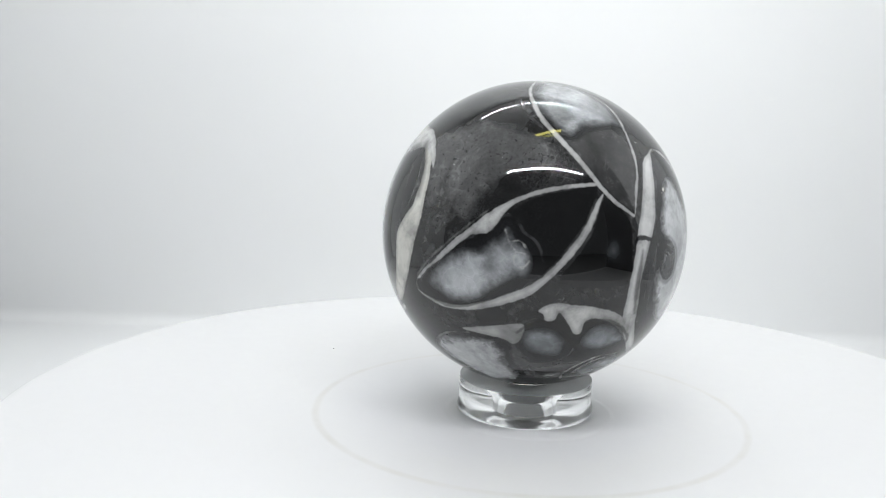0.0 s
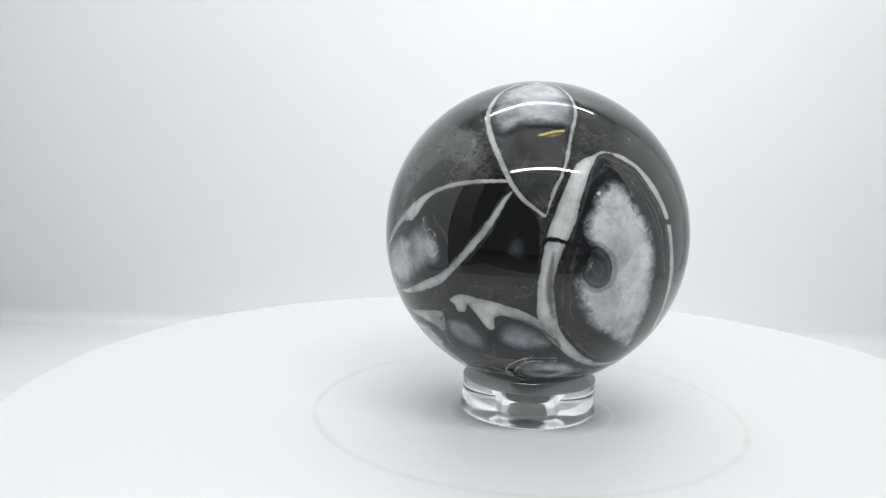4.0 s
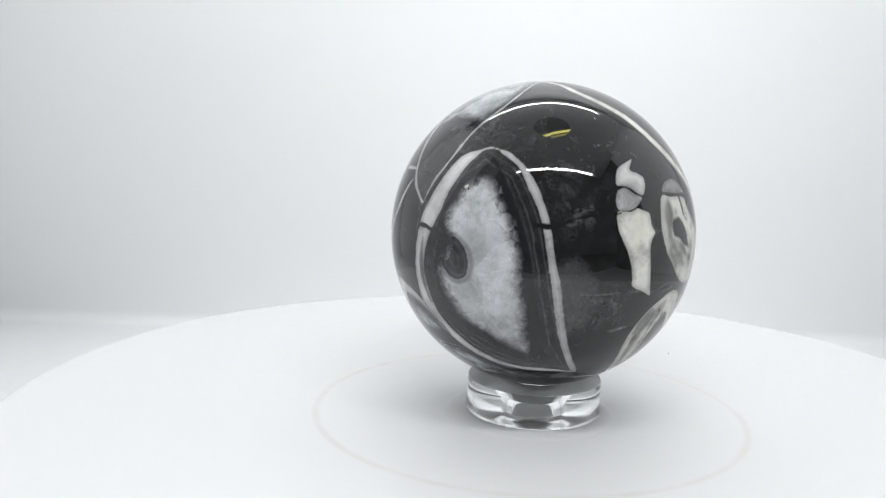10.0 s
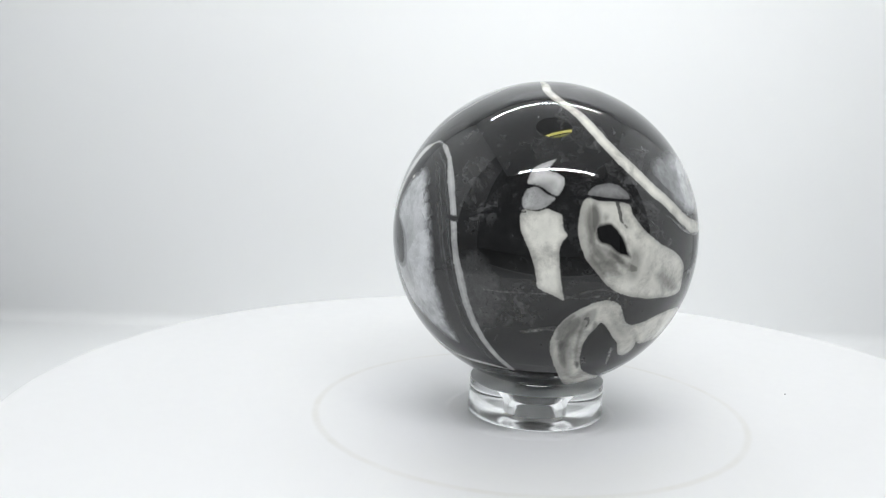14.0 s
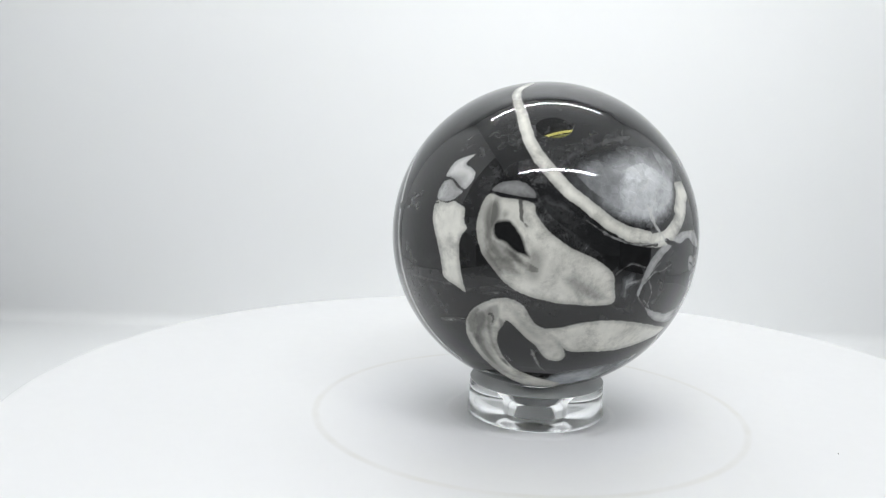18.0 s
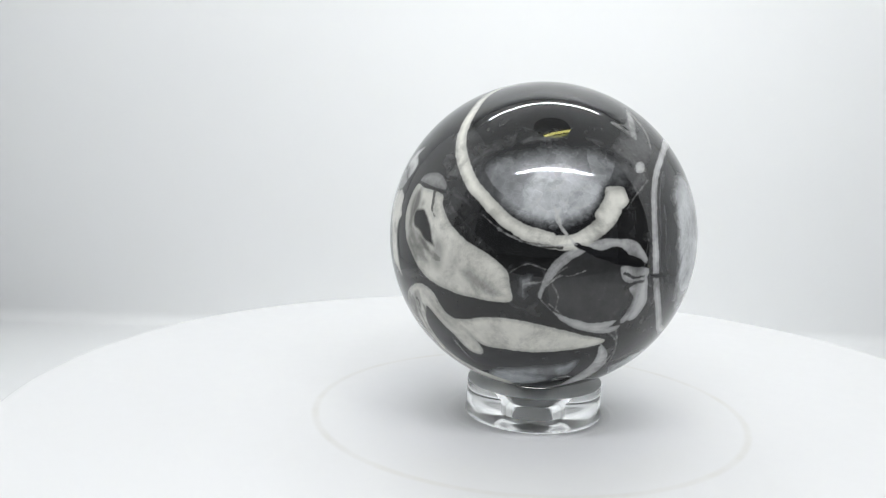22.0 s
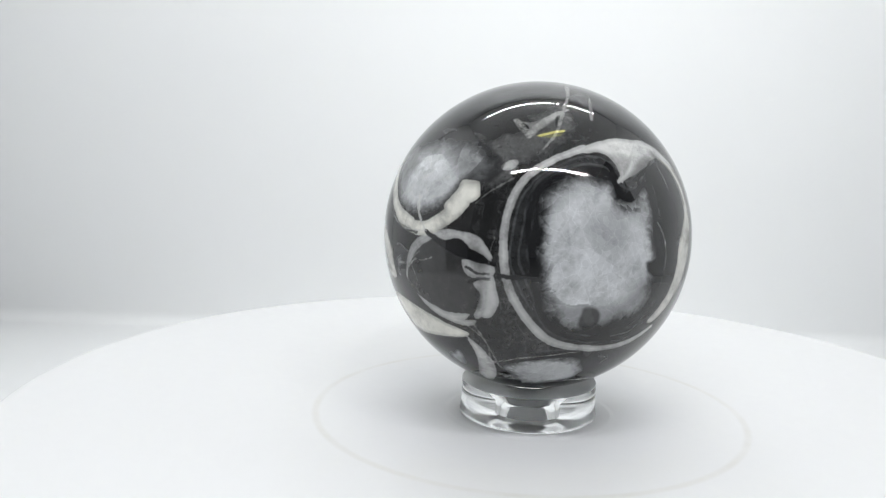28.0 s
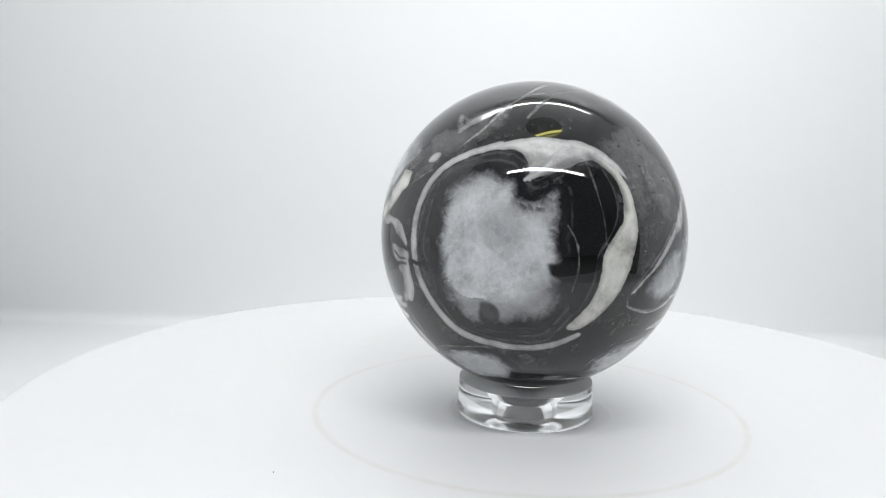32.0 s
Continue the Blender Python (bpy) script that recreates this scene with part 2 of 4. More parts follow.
DIM_CLOTH = plain("grey_cap_cloth", (0.45, 0.45, 0.45), 0.8, 0.2, 60)
GROUND = acrylic_material("ground_acrylic", 0.7, 0.3)
SATIN = acrylic_material("satin_acrylic", 0.14)
MOUTH_DARK = plain("dark_mouth_panel", (0.10, 0.10, 0.105), 0.8, 0.15, 60)
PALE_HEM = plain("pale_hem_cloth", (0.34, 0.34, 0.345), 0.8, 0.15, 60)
TABLETOP = plain("grey_table_top", (0.26, 0.26, 0.26), 0.6, 0.1, 10)
DUST = plain("grey_dust", (0.25, 0.25, 0.25), 0.9, 0.3, 900)


# ---- mesh helpers ----
def mesh_object(name, bm, mat, smooth=True):
    data = bpy.data.meshes.new(name)
    bmesh.ops.recalc_face_normals(bm, faces=bm.faces[:])
    bm.to_mesh(data)
    bm.free()
    data.materials.append(mat)
    if smooth:
        data.shade_smooth()
    return new(name, data)


def part(name, bm, mat, parent, label="", smooth=True):
    ob = mesh_object(name, bm, mat, smooth)
    ob.parent = parent
    return tagged(ob, label)


def lathe(profile, steps=192, closed=False):
    """A bmesh turned about z from (radius, height) pairs."""
    bm = bmesh.new()
    rings = []
    for r, z in profile:
        if r < 1e-7:
            rings.append([bm.verts.new((0, 0, z))])
        else:
            rings.append([bm.verts.new((r * math.cos(a), r * math.sin(a), z))
                          for a in (2 * math.pi * i / steps for i in range(steps))])
    pairs = list(zip(rings, rings[1:])) + ([(rings[-1], rings[0])] if closed else [])
    for a, b in pairs:
        for i in range(steps):
            j = (i + 1) % steps
            if len(a) == 1 and len(b) == 1:
                continue
            if len(a) == 1:
                bm.faces.new((a[0], b[i], b[j]))
            elif len(b) == 1:
                bm.faces.new((a[i], b[0], a[j]))
            else:
                bm.faces.new((a[i], b[i], b[j], a[j]))
    return bm


def block(x0, x1, y0, y1, z0, z1, bevel=0.0):
    bm = bmesh.new()
    bmesh.ops.create_cube(bm, size=1.0, matrix=Matrix.LocRotScale(
        ((x0 + x1) / 2, (y0 + y1) / 2, (z0 + z1) / 2), None, (x1 - x0, y1 - y0, z1 - z0)))
    if bevel:
        bmesh.ops.bevel(bm, geom=bm.edges[:], offset=bevel, segments=2, affect="EDGES", profile=0.6)
    return bm


# ---- the photo box (turned with BOX_TURN about the turntable) ----
TURN = pose(0, 0, 0, 0, 0, BOX_TURN)
L, R_, F, B, T = (BOX[n] for n in ("left", "right", "front", "back", "top"))
WALL = 0.004


def panel(name, x0, x1, y0, y1, z0, z1, mat, label, category):
    ob = mesh_object(name, block(x0, x1, y0, y1, z0, z1, 0.0008), mat, False)
    ob.matrix_basis = TURN
    return tagged(ob, label, category, kind="structure")


HEM = -0.085     # the side panels are white behind this line; before it a grey hem (left), a room-dark panel (right)
panel("wall_left", L - WALL, L, HEM, B + WALL, FLOOR_Z, T, BOX_CLOTH, "white side panel of a photo box", "wall")
panel("wall_right", R_, R_ + WALL, HEM, B + WALL, FLOOR_Z, T, BOX_CLOTH, "white side panel of a photo box", "wall")
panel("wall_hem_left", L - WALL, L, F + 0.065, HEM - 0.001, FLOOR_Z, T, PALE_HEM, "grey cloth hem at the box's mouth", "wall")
# Added panel, coloured as dark as the room to widen the mouth's reflection.
panel("wall_mouth_right", R_, R_ + WALL, F, HEM - 0.001, FLOOR_Z, T, MOUTH_DARK, "added panel coloured dark like the room at the box's mouth", "wall")
panel("wall_back", L, R_, B, B + WALL, FLOOR_Z, T, BOX_CLOTH, "white back panel behind the backdrop sheet", "wall")
PORT = (0.0145, -0.006, 0.054)    # centre and radius of the round port in the top


def top_panel():
    """The top panel with a round port cut through it."""
    bm = bmesh.new()
    n = 96
    inner, outer = [], []
    mid = Vector((PORT[0], PORT[1], 0))
    for i in range(n):
        a = 2 * math.pi * i / n
        c, s = math.cos(a), math.sin(a)
        reach = min(((R_ + WALL if c > 0 else L - WALL) - mid.x) / c if abs(c) > 1e-9 else 9,
                    ((B + WALL if s > 0 else F) - mid.y) / s if abs(s) > 1e-9 else 9)
        inner.append(bm.verts.new((mid.x + PORT[2] * c, mid.y + PORT[2] * s, T)))
        outer.append(bm.verts.new((mid.x + reach * c, mid.y + reach * s, T)))
    for x, y in ((L - WALL, F), (R_ + WALL, F), (R_ + WALL, B + WALL), (L - WALL, B + WALL)):
        near = min(outer, key=lambda v: (v.co.x - x) ** 2 + (v.co.y - y) ** 2)
        near.co.x, near.co.y = x, y
    for i in range(n):
        j = (i + 1) % n
        bm.faces.new((inner[i], inner[j], outer[j], outer[i]))
    ret = bmesh.ops.extrude_face_region(bm, geom=bm.faces[:])
    for v in ret["geom"]:
        if isinstance(v, bmesh.types.BMVert):
            v.co.z += WALL
    ob = mesh_object("ceiling", bm, BOX_CLOTH, False)
    ob.matrix_basis = TURN
    tagged(ob, "white top panel of a photo box with a round port", "ceiling", kind="structure")


top_panel()
panel("floor", L - WALL, R_ + WALL, F, B + WALL, FLOOR_Z - WALL, FLOOR_Z, BOX_CLOTH, "white floor panel of a photo box", "floor")


def backdrop():
    """One bent sheet: along the floor, a tight bend, up the back."""
    back, low, bend = B - 0.002, FLOOR_Z + 0.0012, 0.006
    line = [(F + 0.01, low), (back - bend, low)]
    line += [(back - bend + bend * math.sin(a), low + bend - bend * math.cos(a))
             for a in (math.radians(9 * i) for i in range(1, 11))]
    line += [(back, T - 0.002)]
    bm = bmesh.new()
    rows = [[bm.verts.new((x, y, z)) for y, z in line] for x in (L + 0.002, R_ - 0.002)]
    for i in range(len(line) - 1):
        bm.faces.new((rows[0][i], rows[0][i + 1], rows[1][i + 1], rows[1][i]))
    ob = mesh_object("backdrop", bm, SHEET)
    ob.matrix_basis = TURN
    thick = ob.modifiers.new("thickness", "SOLIDIFY")
    thick.thickness, thick.offset = 0.0008, 0.0
    tagged(ob, "smooth white backdrop sheet bent up the back", "backdrop", kind="structure")


backdrop()


def table():
    """The grey table on which the box stands; beyond it the room is dim."""
    bottom = FLOOR_Z - WALL - 0.001
    ob = mesh_object("table_top", block(-0.7, 0.7, -0.75, 0.45, bottom - 0.03, bottom, 0.003), TABLETOP, False)
    tagged(ob, "plain grey table top under the photo box", "table", kind="structure")


table()


# ---- light strips under the top panel ----
def light_strip(x0, x1, y, count, stagger, turn, lean, chip_half):
    strip = tagged(new("light_strip"), "narrow strip of small white lights under the box top", "light strip", "light strips")
    strip.matrix_basis = TURN @ pose((x0 + x1) / 2, y, T - 0.006, lean, 0, turn)
    half = (x1 - x0) / 2
    part("board", block(-half - 0.008, half + 0.008, -0.0075, 0.0075, 0, 0.0016, 0.0004), HOUSING, strip, "white circuit board", False)
    chip = bmesh.new()
    bmesh.ops.create_grid(chip, x_segments=1, y_segments=1, size=chip_half, matrix=Matrix.Translation((0, 0, -0.0012)))
    case = block(-0.0026, 0.0026, -0.0026, 0.0026, -0.0010, 0, 0.0002)
    first = part("led", chip, LED, strip, "", False)
    shell = part("led_case", case, HOUSING, strip, "", False)
    for i in range(count):
        for n, ob in enumerate((first, shell)):
            if i:
                ob = new(("led", "led_case")[n], ob.data)
            ob.parent = strip
            ob.location = (-half + 2 * half * i / (count - 1), stagger * (1 if i % 2 else -1), 0)


light_strip(-0.149, 0.152, 0.150, 34, 0.0005, 3.4, -32, 0.0011)
light_strip(-0.147, 0.183, -0.219, 34, 0.0030, 0.0, 14, 0.0019)


def port_lamp():
    """A dark cover over the port, with a warm lamp showing along one side of its rim."""
    thing = tagged(new("port_cover"), "grey round cover over the top port with a warm lamp", "cover")
    thing.matrix_basis = TURN @ pose(PORT[0], PORT[1], T + WALL)
    wide = PORT[2] + 0.006
    part("cap", lathe([(0, 0.0), (wide, 0.0), (wide + 0.001, 0.001), (wide, 0.003), (0, 0.003)], 96), DIM_CLOTH, thing, "dim grey round cap")
    for name, mat, inner, outer, label in (("lamp", WARM, 0.0255, 0.0370, "warm yellow lamp"),
                                           ("lamp_rim", WARM_DIM, 0.0425, 0.0520, "dim olive rim of the lamp")):
        bm = bmesh.new()
        n = 24
        rows = [[], []]
        for u in (i / n * 2 - 1 for i in range(n + 1)):
            for row, d in zip(rows, (inner, outer)):
                half = math.sqrt(max(0.0, 0.0535 ** 2 - d * d))
                row.append(bm.verts.new((half * u, -d, -0.0006)))
        for i in range(n):
            bm.faces.new((rows[0][i], rows[0][i + 1], rows[1][i + 1], rows[1][i]))
        ret = bmesh.ops.extrude_face_region(bm, geom=bm.faces[:])
        for v in ret["geom"]:
            if isinstance(v, bmesh.types.BMVert):
                v.co.z -= 0.001
        lamp = part(name, bm, mat, thing, label, False)
        lamp.matrix_basis = pose(0, 0, 0, 0, 0, 24)


port_lamp()


# ---- turntable ----
def turntable():
    thing = tagged(new("turntable"), "round white plastic turntable with two fine raised rings", "turntable")
    def step(r, wide, top, drop):
        """A soft step down, outwards."""
        return [(r + wide * u, top - drop * (3 * v * v - 2 * v ** 3)) for u, v in ((-0.5 + i / 8, i / 8) for i in range(9))]
    hub, rim = step(0.0197, 0.0018, 0.0, 0.00030), step(0.0506, 0.0026, -0.00030, 0.00012)
    profile = [(0, 0.0), (0.010, 0.0)] + hub + [(0.035, -0.00030)] + rim
    profile += [(0.09, -0.00042), (0.1215, -0.00044), (0.1235, -0.0006), (0.1250, -0.0014), (0.1258, -0.0030), (0.1258, -0.0060),
                (0.1250, -0.0072), (0.1235, -0.0076), (0.10, -0.0076), (0, -0.0076)]
    part("plate", lathe(profile, 256), TURNTABLE, thing, "smooth white round plate")
    speck = bmesh.new()
    bmesh.ops.create_icosphere(speck, subdivisions=1, radius=0.00018, matrix=Matrix.Translation(
        (0.0697 * math.cos(math.radians(142.8)), 0.0697 * math.sin(math.radians(142.8)), 0.00012)))
    part("speck", speck, DUST, thing, "tiny dark dust speck")
    part("base", lathe([(0, -0.0078), (0.088, -0.0078), (0.090, -0.0090), (0.092, -0.0260), (0.091, FLOOR_Z + 0.0018),
                        (0, FLOOR_Z + 0.0018)], 160), TURNTABLE, thing, "white round base")
    return thing


TABLE = turntable()


# ---- clear ring under the ball ----
def ring_stand():
    thing = tagged(new("ring_stand"), "clear acrylic ring stand with a round bore", "stand")
    under = [(0.0050, 0.0004), (0.0053, 0.0002), (0.0157, 0.0002)]
    outside = [(0.0157, 0.0002), (0.0161, 0.0006), (0.0161, 0.0012), (0.0159, 0.0022), (0.0157, 0.0082)]
    ground = [(0.0157, 0.0082), (0.0155, 0.0084), (0.0084, 0.0084)]
    bore = [(0.0084, 0.0084), (0.0080, 0.0078), (0.0055, 0.0042), (0.0051, 0.0036), (0.0050, 0.0030), (0.0050, 0.0004)]
    for name, profile, mat, label in (("ring_body", outside, ACRYLIC, "clear polished acrylic ring"),
                                      ("underside", under, SATIN, "satin underside"),
                                      ("top_face", ground, GROUND, "finely ground top face"),
                                      ("bore", bore, ACRYLIC, "polished bore, wider towards its top")):
        piece = part(name, lathe(profile, 160), mat, thing, label)
        piece.visible_shadow = False
        face = piece.data.polygons[0]
        away = {"underside": -face.normal.z, "top_face": piece.data.polygons[-1].normal.z}.get(name)
        if away is None:
            away = face.normal.xy.dot(face.center.xy) * (1 if name == "ring_body" else -1)
        if away < 0:
            piece.data.flip_normals()
    return thing


RING = ring_stand()


# ---- the stone ball ----
LON, LAT = 960, 480


class Pattern:
    """Signed depth, in degrees, of each point of the ball inside the patches and lines of each kind."""

    KINDS = ("cloud", "grey", "dark", "geode", "milk", "shell", "ash", "spot", "crack", "vein")

    def __init__(self):
        lat = np.radians(np.linspace(-90, 90, LAT + 1)[1:-1])
        lon = np.radians(np.arange(LON) * 360.0 / LON)
        a, b = np.meshgrid(lat, lon, indexing="ij")
        grid = np.stack([np.cos(a) * np.cos(b), np.cos(a) * np.sin(b), np.sin(a)], -1).reshape(-1, 3)
        self.points = np.vstack([grid, [[0, 0, -1.0]], [[0, 0, 1.0]]])
        self.depth = {k: np.full(len(self.points), -8.0) for k in self.KINDS}
        self.tone = {k: np.zeros(len(self.points)) for k in self.KINDS}
        self.owner = np.zeros(len(self.points), int)    # 0: plain stone, else the piece that a point lies in
        self.pieces = ["stone"]

    @staticmethod
    def unit(lonlat):
        p = np.radians(np.asarray(lonlat, float))
        return np.stack([np.cos(p[:, 1]) * np.cos(p[:, 0]), np.cos(p[:, 1]) * np.sin(p[:, 0]), np.sin(p[:, 1])], -1)

    @staticmethod
    def flat(v, axes):
        """Azimuthal equidistant map about a centre, in degrees."""
        x, y, z = v @ axes[0], v @ axes[1], np.clip(v @ axes[2], -1, 1)
        s = np.degrees(np.arccos(z)) / np.maximum(np.hypot(x, y), 1e-9)
        return np.stack([x * s, y * s], -1)

    @staticmethod
    def smooth(p, closed, steps=5):
        """Catmull-Rom through the rows of p."""
        n = len(p)
        out = []
        for i in range(n if closed else n - 1):
            q = [p[(i + k) % n] if closed else p[min(max(i + k, 0), n - 1)] for k in (-1, 0, 1, 2)]
            for s in range(steps):
                u = s / steps
                out.append(0.5 * (2 * q[1] + (q[2] - q[0]) * u + (2 * q[0] - 5 * q[1] + 4 * q[2] - q[3]) * u * u
                                  + (3 * q[1] - q[0] - 3 * q[2] + q[3]) * u ** 3))
        if not closed:
            out.append(p[-1])
        return np.array(out)

    def add(self, kind, tone, rows, closed):
        rows = np.asarray(rows, float)
        v = self.unit(rows[:, :2])
        mid = v.mean(0)
        mid /= np.linalg.norm(mid)
        side = np.cross(mid, (0.3, 0.1, 0.95))
        side /= np.linalg.norm(side)
        axes = (side, np.cross(mid, side), mid)
        plan = self.flat(v, axes)
        reach = np.radians(np.hypot(plan[:, 0], plan[:, 1]).max() + 9)
        pick = np.nonzero(self.points @ mid > math.cos(min(reach, 3.1)))[0]
        q = self.flat(self.points[pick], axes)
        line = self.smooth(np.hstack([plan, rows[:, 2:]]), closed)
        ends = np.roll(line, -1, 0) if closed else line[1:]
        starts = line if closed else line[:-1]
        best = np.full(len(q), -50.0)
        near = np.full(len(q), 1e9)
        inside = np.zeros(len(q), bool)
        for a, b in zip(starts, ends):
            d = b[:2] - a[:2]
            u = np.clip(((q - a[:2]) @ d) / max(d @ d, 1e-9), 0, 1)
            far = np.hypot(*(q - a[:2] - u[:, None] * d).T)
            if closed:
                near = np.minimum(near, far)
                if a[1] != b[1]:
                    inside ^= ((a[1] > q[:, 1]) != (b[1] > q[:, 1])) & (q[:, 0] < d[0] * (q[:, 1] - a[1]) / (b[1] - a[1]) + a[0])
            else:
                best = np.maximum(best, (a[2] + u * (b[2] - a[2])) / 2 - far)
        if closed:
            best = np.where(inside, near, -near)
        best = np.clip(best, -8, 15)
        win = (best > self.depth[kind][pick]) | (best > 0)
        self.tone[kind][pick[win]] = tone
        self.depth[kind][pick] = np.maximum(best, self.depth[kind][pick])
        if kind in ("shell", "geode"):
            self.pieces.append(kind)
            mine = best > 0
            if kind == "geode":
                mine &= self.depth["shell"][pick] <= 0
            self.owner[pick[mine]] = len(self.pieces) - 1


PATTERN = Pattern()


def patch(kind, tone, outline):
    PATTERN.add(kind, tone, outline, True)


def line(kind, tone, course):
    PATTERN.add(kind, tone, course, False)


# -- pattern of the stone: longitude, latitude (and width) in degrees
patch("shell", 0.5, [(-132.9, -9.8), (-124.7, -2.9), (-115.7, 5.3), (-108.1, 12.9), (-102.6, 17.2), (-96.9, 20.4), (-89.1, 23.5), (-78.8, 25.8), (-66.7, 26.7), (-67.6, 25.5), (-78.9, 24.4), (-89.1, 22), (-96.4, 18.7), (-100.3, 14.7), (-104.1, 9.1), (-109.6, 7.5), (-114.8, 6.7), (-120, 2.1), (-126, -3.9)])  # leaf_upper
patch("shell", 0.5, [(-135, -15.9), (-128.2, -19.2), (-119.1, -20.4), (-107.4, -18.8), (-96.9, -15.2), (-88.4, -10.9), (-81.3, -3.7), (-75, 3.6), (-70, 10.9), (-66.7, 18), (-64.3, 22.7), (-66.9, 20.8), (-70.7, 14.2), (-75.5, 7.2), (-80.6, 0.7), (-85.9, -5.2), (-91.3, -9), (-97.9, -12), (-105, -15.2), (-116.3, -18.4), (-125.1, -18.2)])  # leaf_lower
line("shell", 0.42, [(-133.2, -11, 0.7), (-129.2, -7, 1.1), (-123.5, -2.6, 1.5), (-117, 3.4, 1.9), (-110.5, 9, 2.2)])  # leaf_upper_tip
line("vein", 0.7, [(-133, -10.2, 0.7), (-135.1, -12.9, 0.7), (-134.6, -15.8, 0.7)])  # leaf_tip
patch("dark", 0.9, [(-132.5, -12.4), (-119.9, 0.7), (-111.5, 6.2), (-103.7, 8.8), (-98.4, 15.6), (-89, 21.4), (-78.9, 23.8), (-66.9, 25.1), (-71.1, 14.6), (-77, 6.4), (-85.9, -4.4), (-96, -10.4), (-107.1, -15.1), (-118.8, -18.6), (-127.6, -16.9)])  # leaf_inside
patch("geode", 0.42, [(-128.7, -11.1), (-123.4, -4.3), (-115.4, 0.9), (-107.2, 3.8), (-101.6, 7.5), (-98.6, 11.1), (-95.8, 7), (-91.5, 3.9), (-89.6, -.7), (-90.9, -5), (-96.1, -6.8), (-100.9, -10.4), (-107, -14.2), (-116.1, -16.6), (-123.6, -14.6)])  # leaf_geode
patch("dark", 1.0, [(-64.1, 21.4), (-55.2, 14.2), (-53.7, 6.2), (-55.4, -7.3), (-68, -9), (-80.1, -6.6), (-74.9, 1.6), (-69.6, 9.6)])  # black_gap
patch("geode", 0.07, [(-65.3, 1.6), (-61.8, 7.5), (-58.5, 5.1), (-60, -.1)])  # gap_blob
line("shell", 0.52, [(-104.6, 82.2, 0.9), (-100.5, 70.8, 1.3), (-93.9, 61.4, 1.7), (-88.1, 52.9, 1.9), (-80.6, 44.4, 1.9), (-73.9, 36.9, 1.9), (-67.9, 29.2, 1.9), (-64.4, 24.5, 1.7), (-59.6, 19.8, 1.5), (-52.6, 15, 1.1)])  # lens_left
line("shell", 0.5, [(-51.7, 15.9, 0.6), (-49.4, 23.6, 1.1), (-46.4, 29.2, 1.1), (-43.9, 35.9, 1.3), (-40.7, 45.2, 1.3), (-35.9, 53.4, 1.3), (-31.9, 61, 1.1), (-30.1, 71.6, 0.9), (-34.9, 80.9, 0.9), (-94.3, 87.5, 0.9), (-104.6, 82.2, 0.9)])  # lens_right
patch("grey", 0.045, [(-85.8, 59.9), (-80.7, 75.1), (-37.2, 74.5), (-35.1, 59.9), (-42.7, 45.2), (-45.7, 33.7), (-49.6, 25.5), (-52.7, 17.8), (-58.7, 20.4), (-65.3, 27.3), (-73, 38.1), (-81.4, 48.9)])  # lens_fill
patch("geode", 0.42, [(-99, 70), (-92, 82), (-45, 83), (-31, 68), (-34.5, 56), (-40, 48.6), (-52.8, 49.6), (-64, 48.5), (-74, 45), (-82.5, 49.5), (-91, 58)])  # lens_quartz
patch("shell", 0.53, [(-30, 37.2), (-36.8, 35.4), (-41.5, 31.9), (-44.7, 25.9), (-47.8, 19.4), (-50.1, 13), (-52, 6.4), (-53, -1.4), (-53.7, -9.5), (-53.3, -19), (-50.7, -26.4), (-44.6, -32.8), (-35.5, -40.3), (-24, -45.8), (-11.5, -48), (6, -48.5), (19.8, -49.2), (4.1, -46.5), (-12.4, -45.7), (-23, -42.9), (-32.4, -37.6), (-39.2, -31.5), (-44.5, -24.9), (-46.7, -17.3), (-48.4, -8.7), (-47.8, -2.7), (-46.2, 3.2), (-43.7, 9.1), (-41.8, 13.7), (-40.3, 19.2), (-38, 25.7), (-34.5, 32.1)])  # eye_left
patch("grey", 0.03, [(-49.5, 0.9), (-47.5, 1.5), (-46.9, -4.6), (-47.4, -11.7), (-48.8, -15), (-49.4, -8.9)])  # eye_left_streak
patch("shell", 0.5, [(-24, 37.7), (-17.7, 36.5), (-11.2, 31.9), (-5.5, 24.9), (-2, 17.3), (0, 10.3), (1.7, 0.8), (3.8, -7.2), (5, -13.5), (6.9, -22.7), (10.5, -33.8), (19.2, -48.2), (15.1, -47.2), (5.9, -30.3), (3.2, -20), (0.7, -7), (-1.3, 2.8), (-2.7, 10.4), (-4.7, 16.6), (-8, 22.6), (-13.4, 31.1), (-19, 34.6)])  # eye_right
patch("dark", 0.75, [(-29.4, 36.4), (-22.5, 34.7), (-13.7, 30.7), (-7.5, 21.8), (-3.5, 12.3), (-.9, -1), (1.8, -13.3), (6.2, -30.4), (14.7, -47.6), (-12.7, -44.9), (-29.9, -38.1), (-39.7, -29.4), (-44.8, -18.9), (-46.3, -6.5), (-44.9, 4.3), (-40.3, 17.8), (-34.6, 31)])  # eye_inside
patch("geode", 0.62, [(-27.9, 27.3), (-22.6, 26.5), (-19.6, 23), (-16.7, 18.3), (-13.8, 12.7), (-11.1, 5.3), (-8.9, -4.7), (-7.5, -14.9), (-6.2, -26.6), (-5.8, -36.9), (-15.7, -35), (-25.8, -29.2), (-33.5, -23.7), (-37.5, -18), (-39.9, -11.9), (-40.9, -6.3), (-37.8, -1.8), (-36.8, 4), (-39.5, 9.8), (-37.7, 16.1), (-33.8, 23)])  # eye_quartz
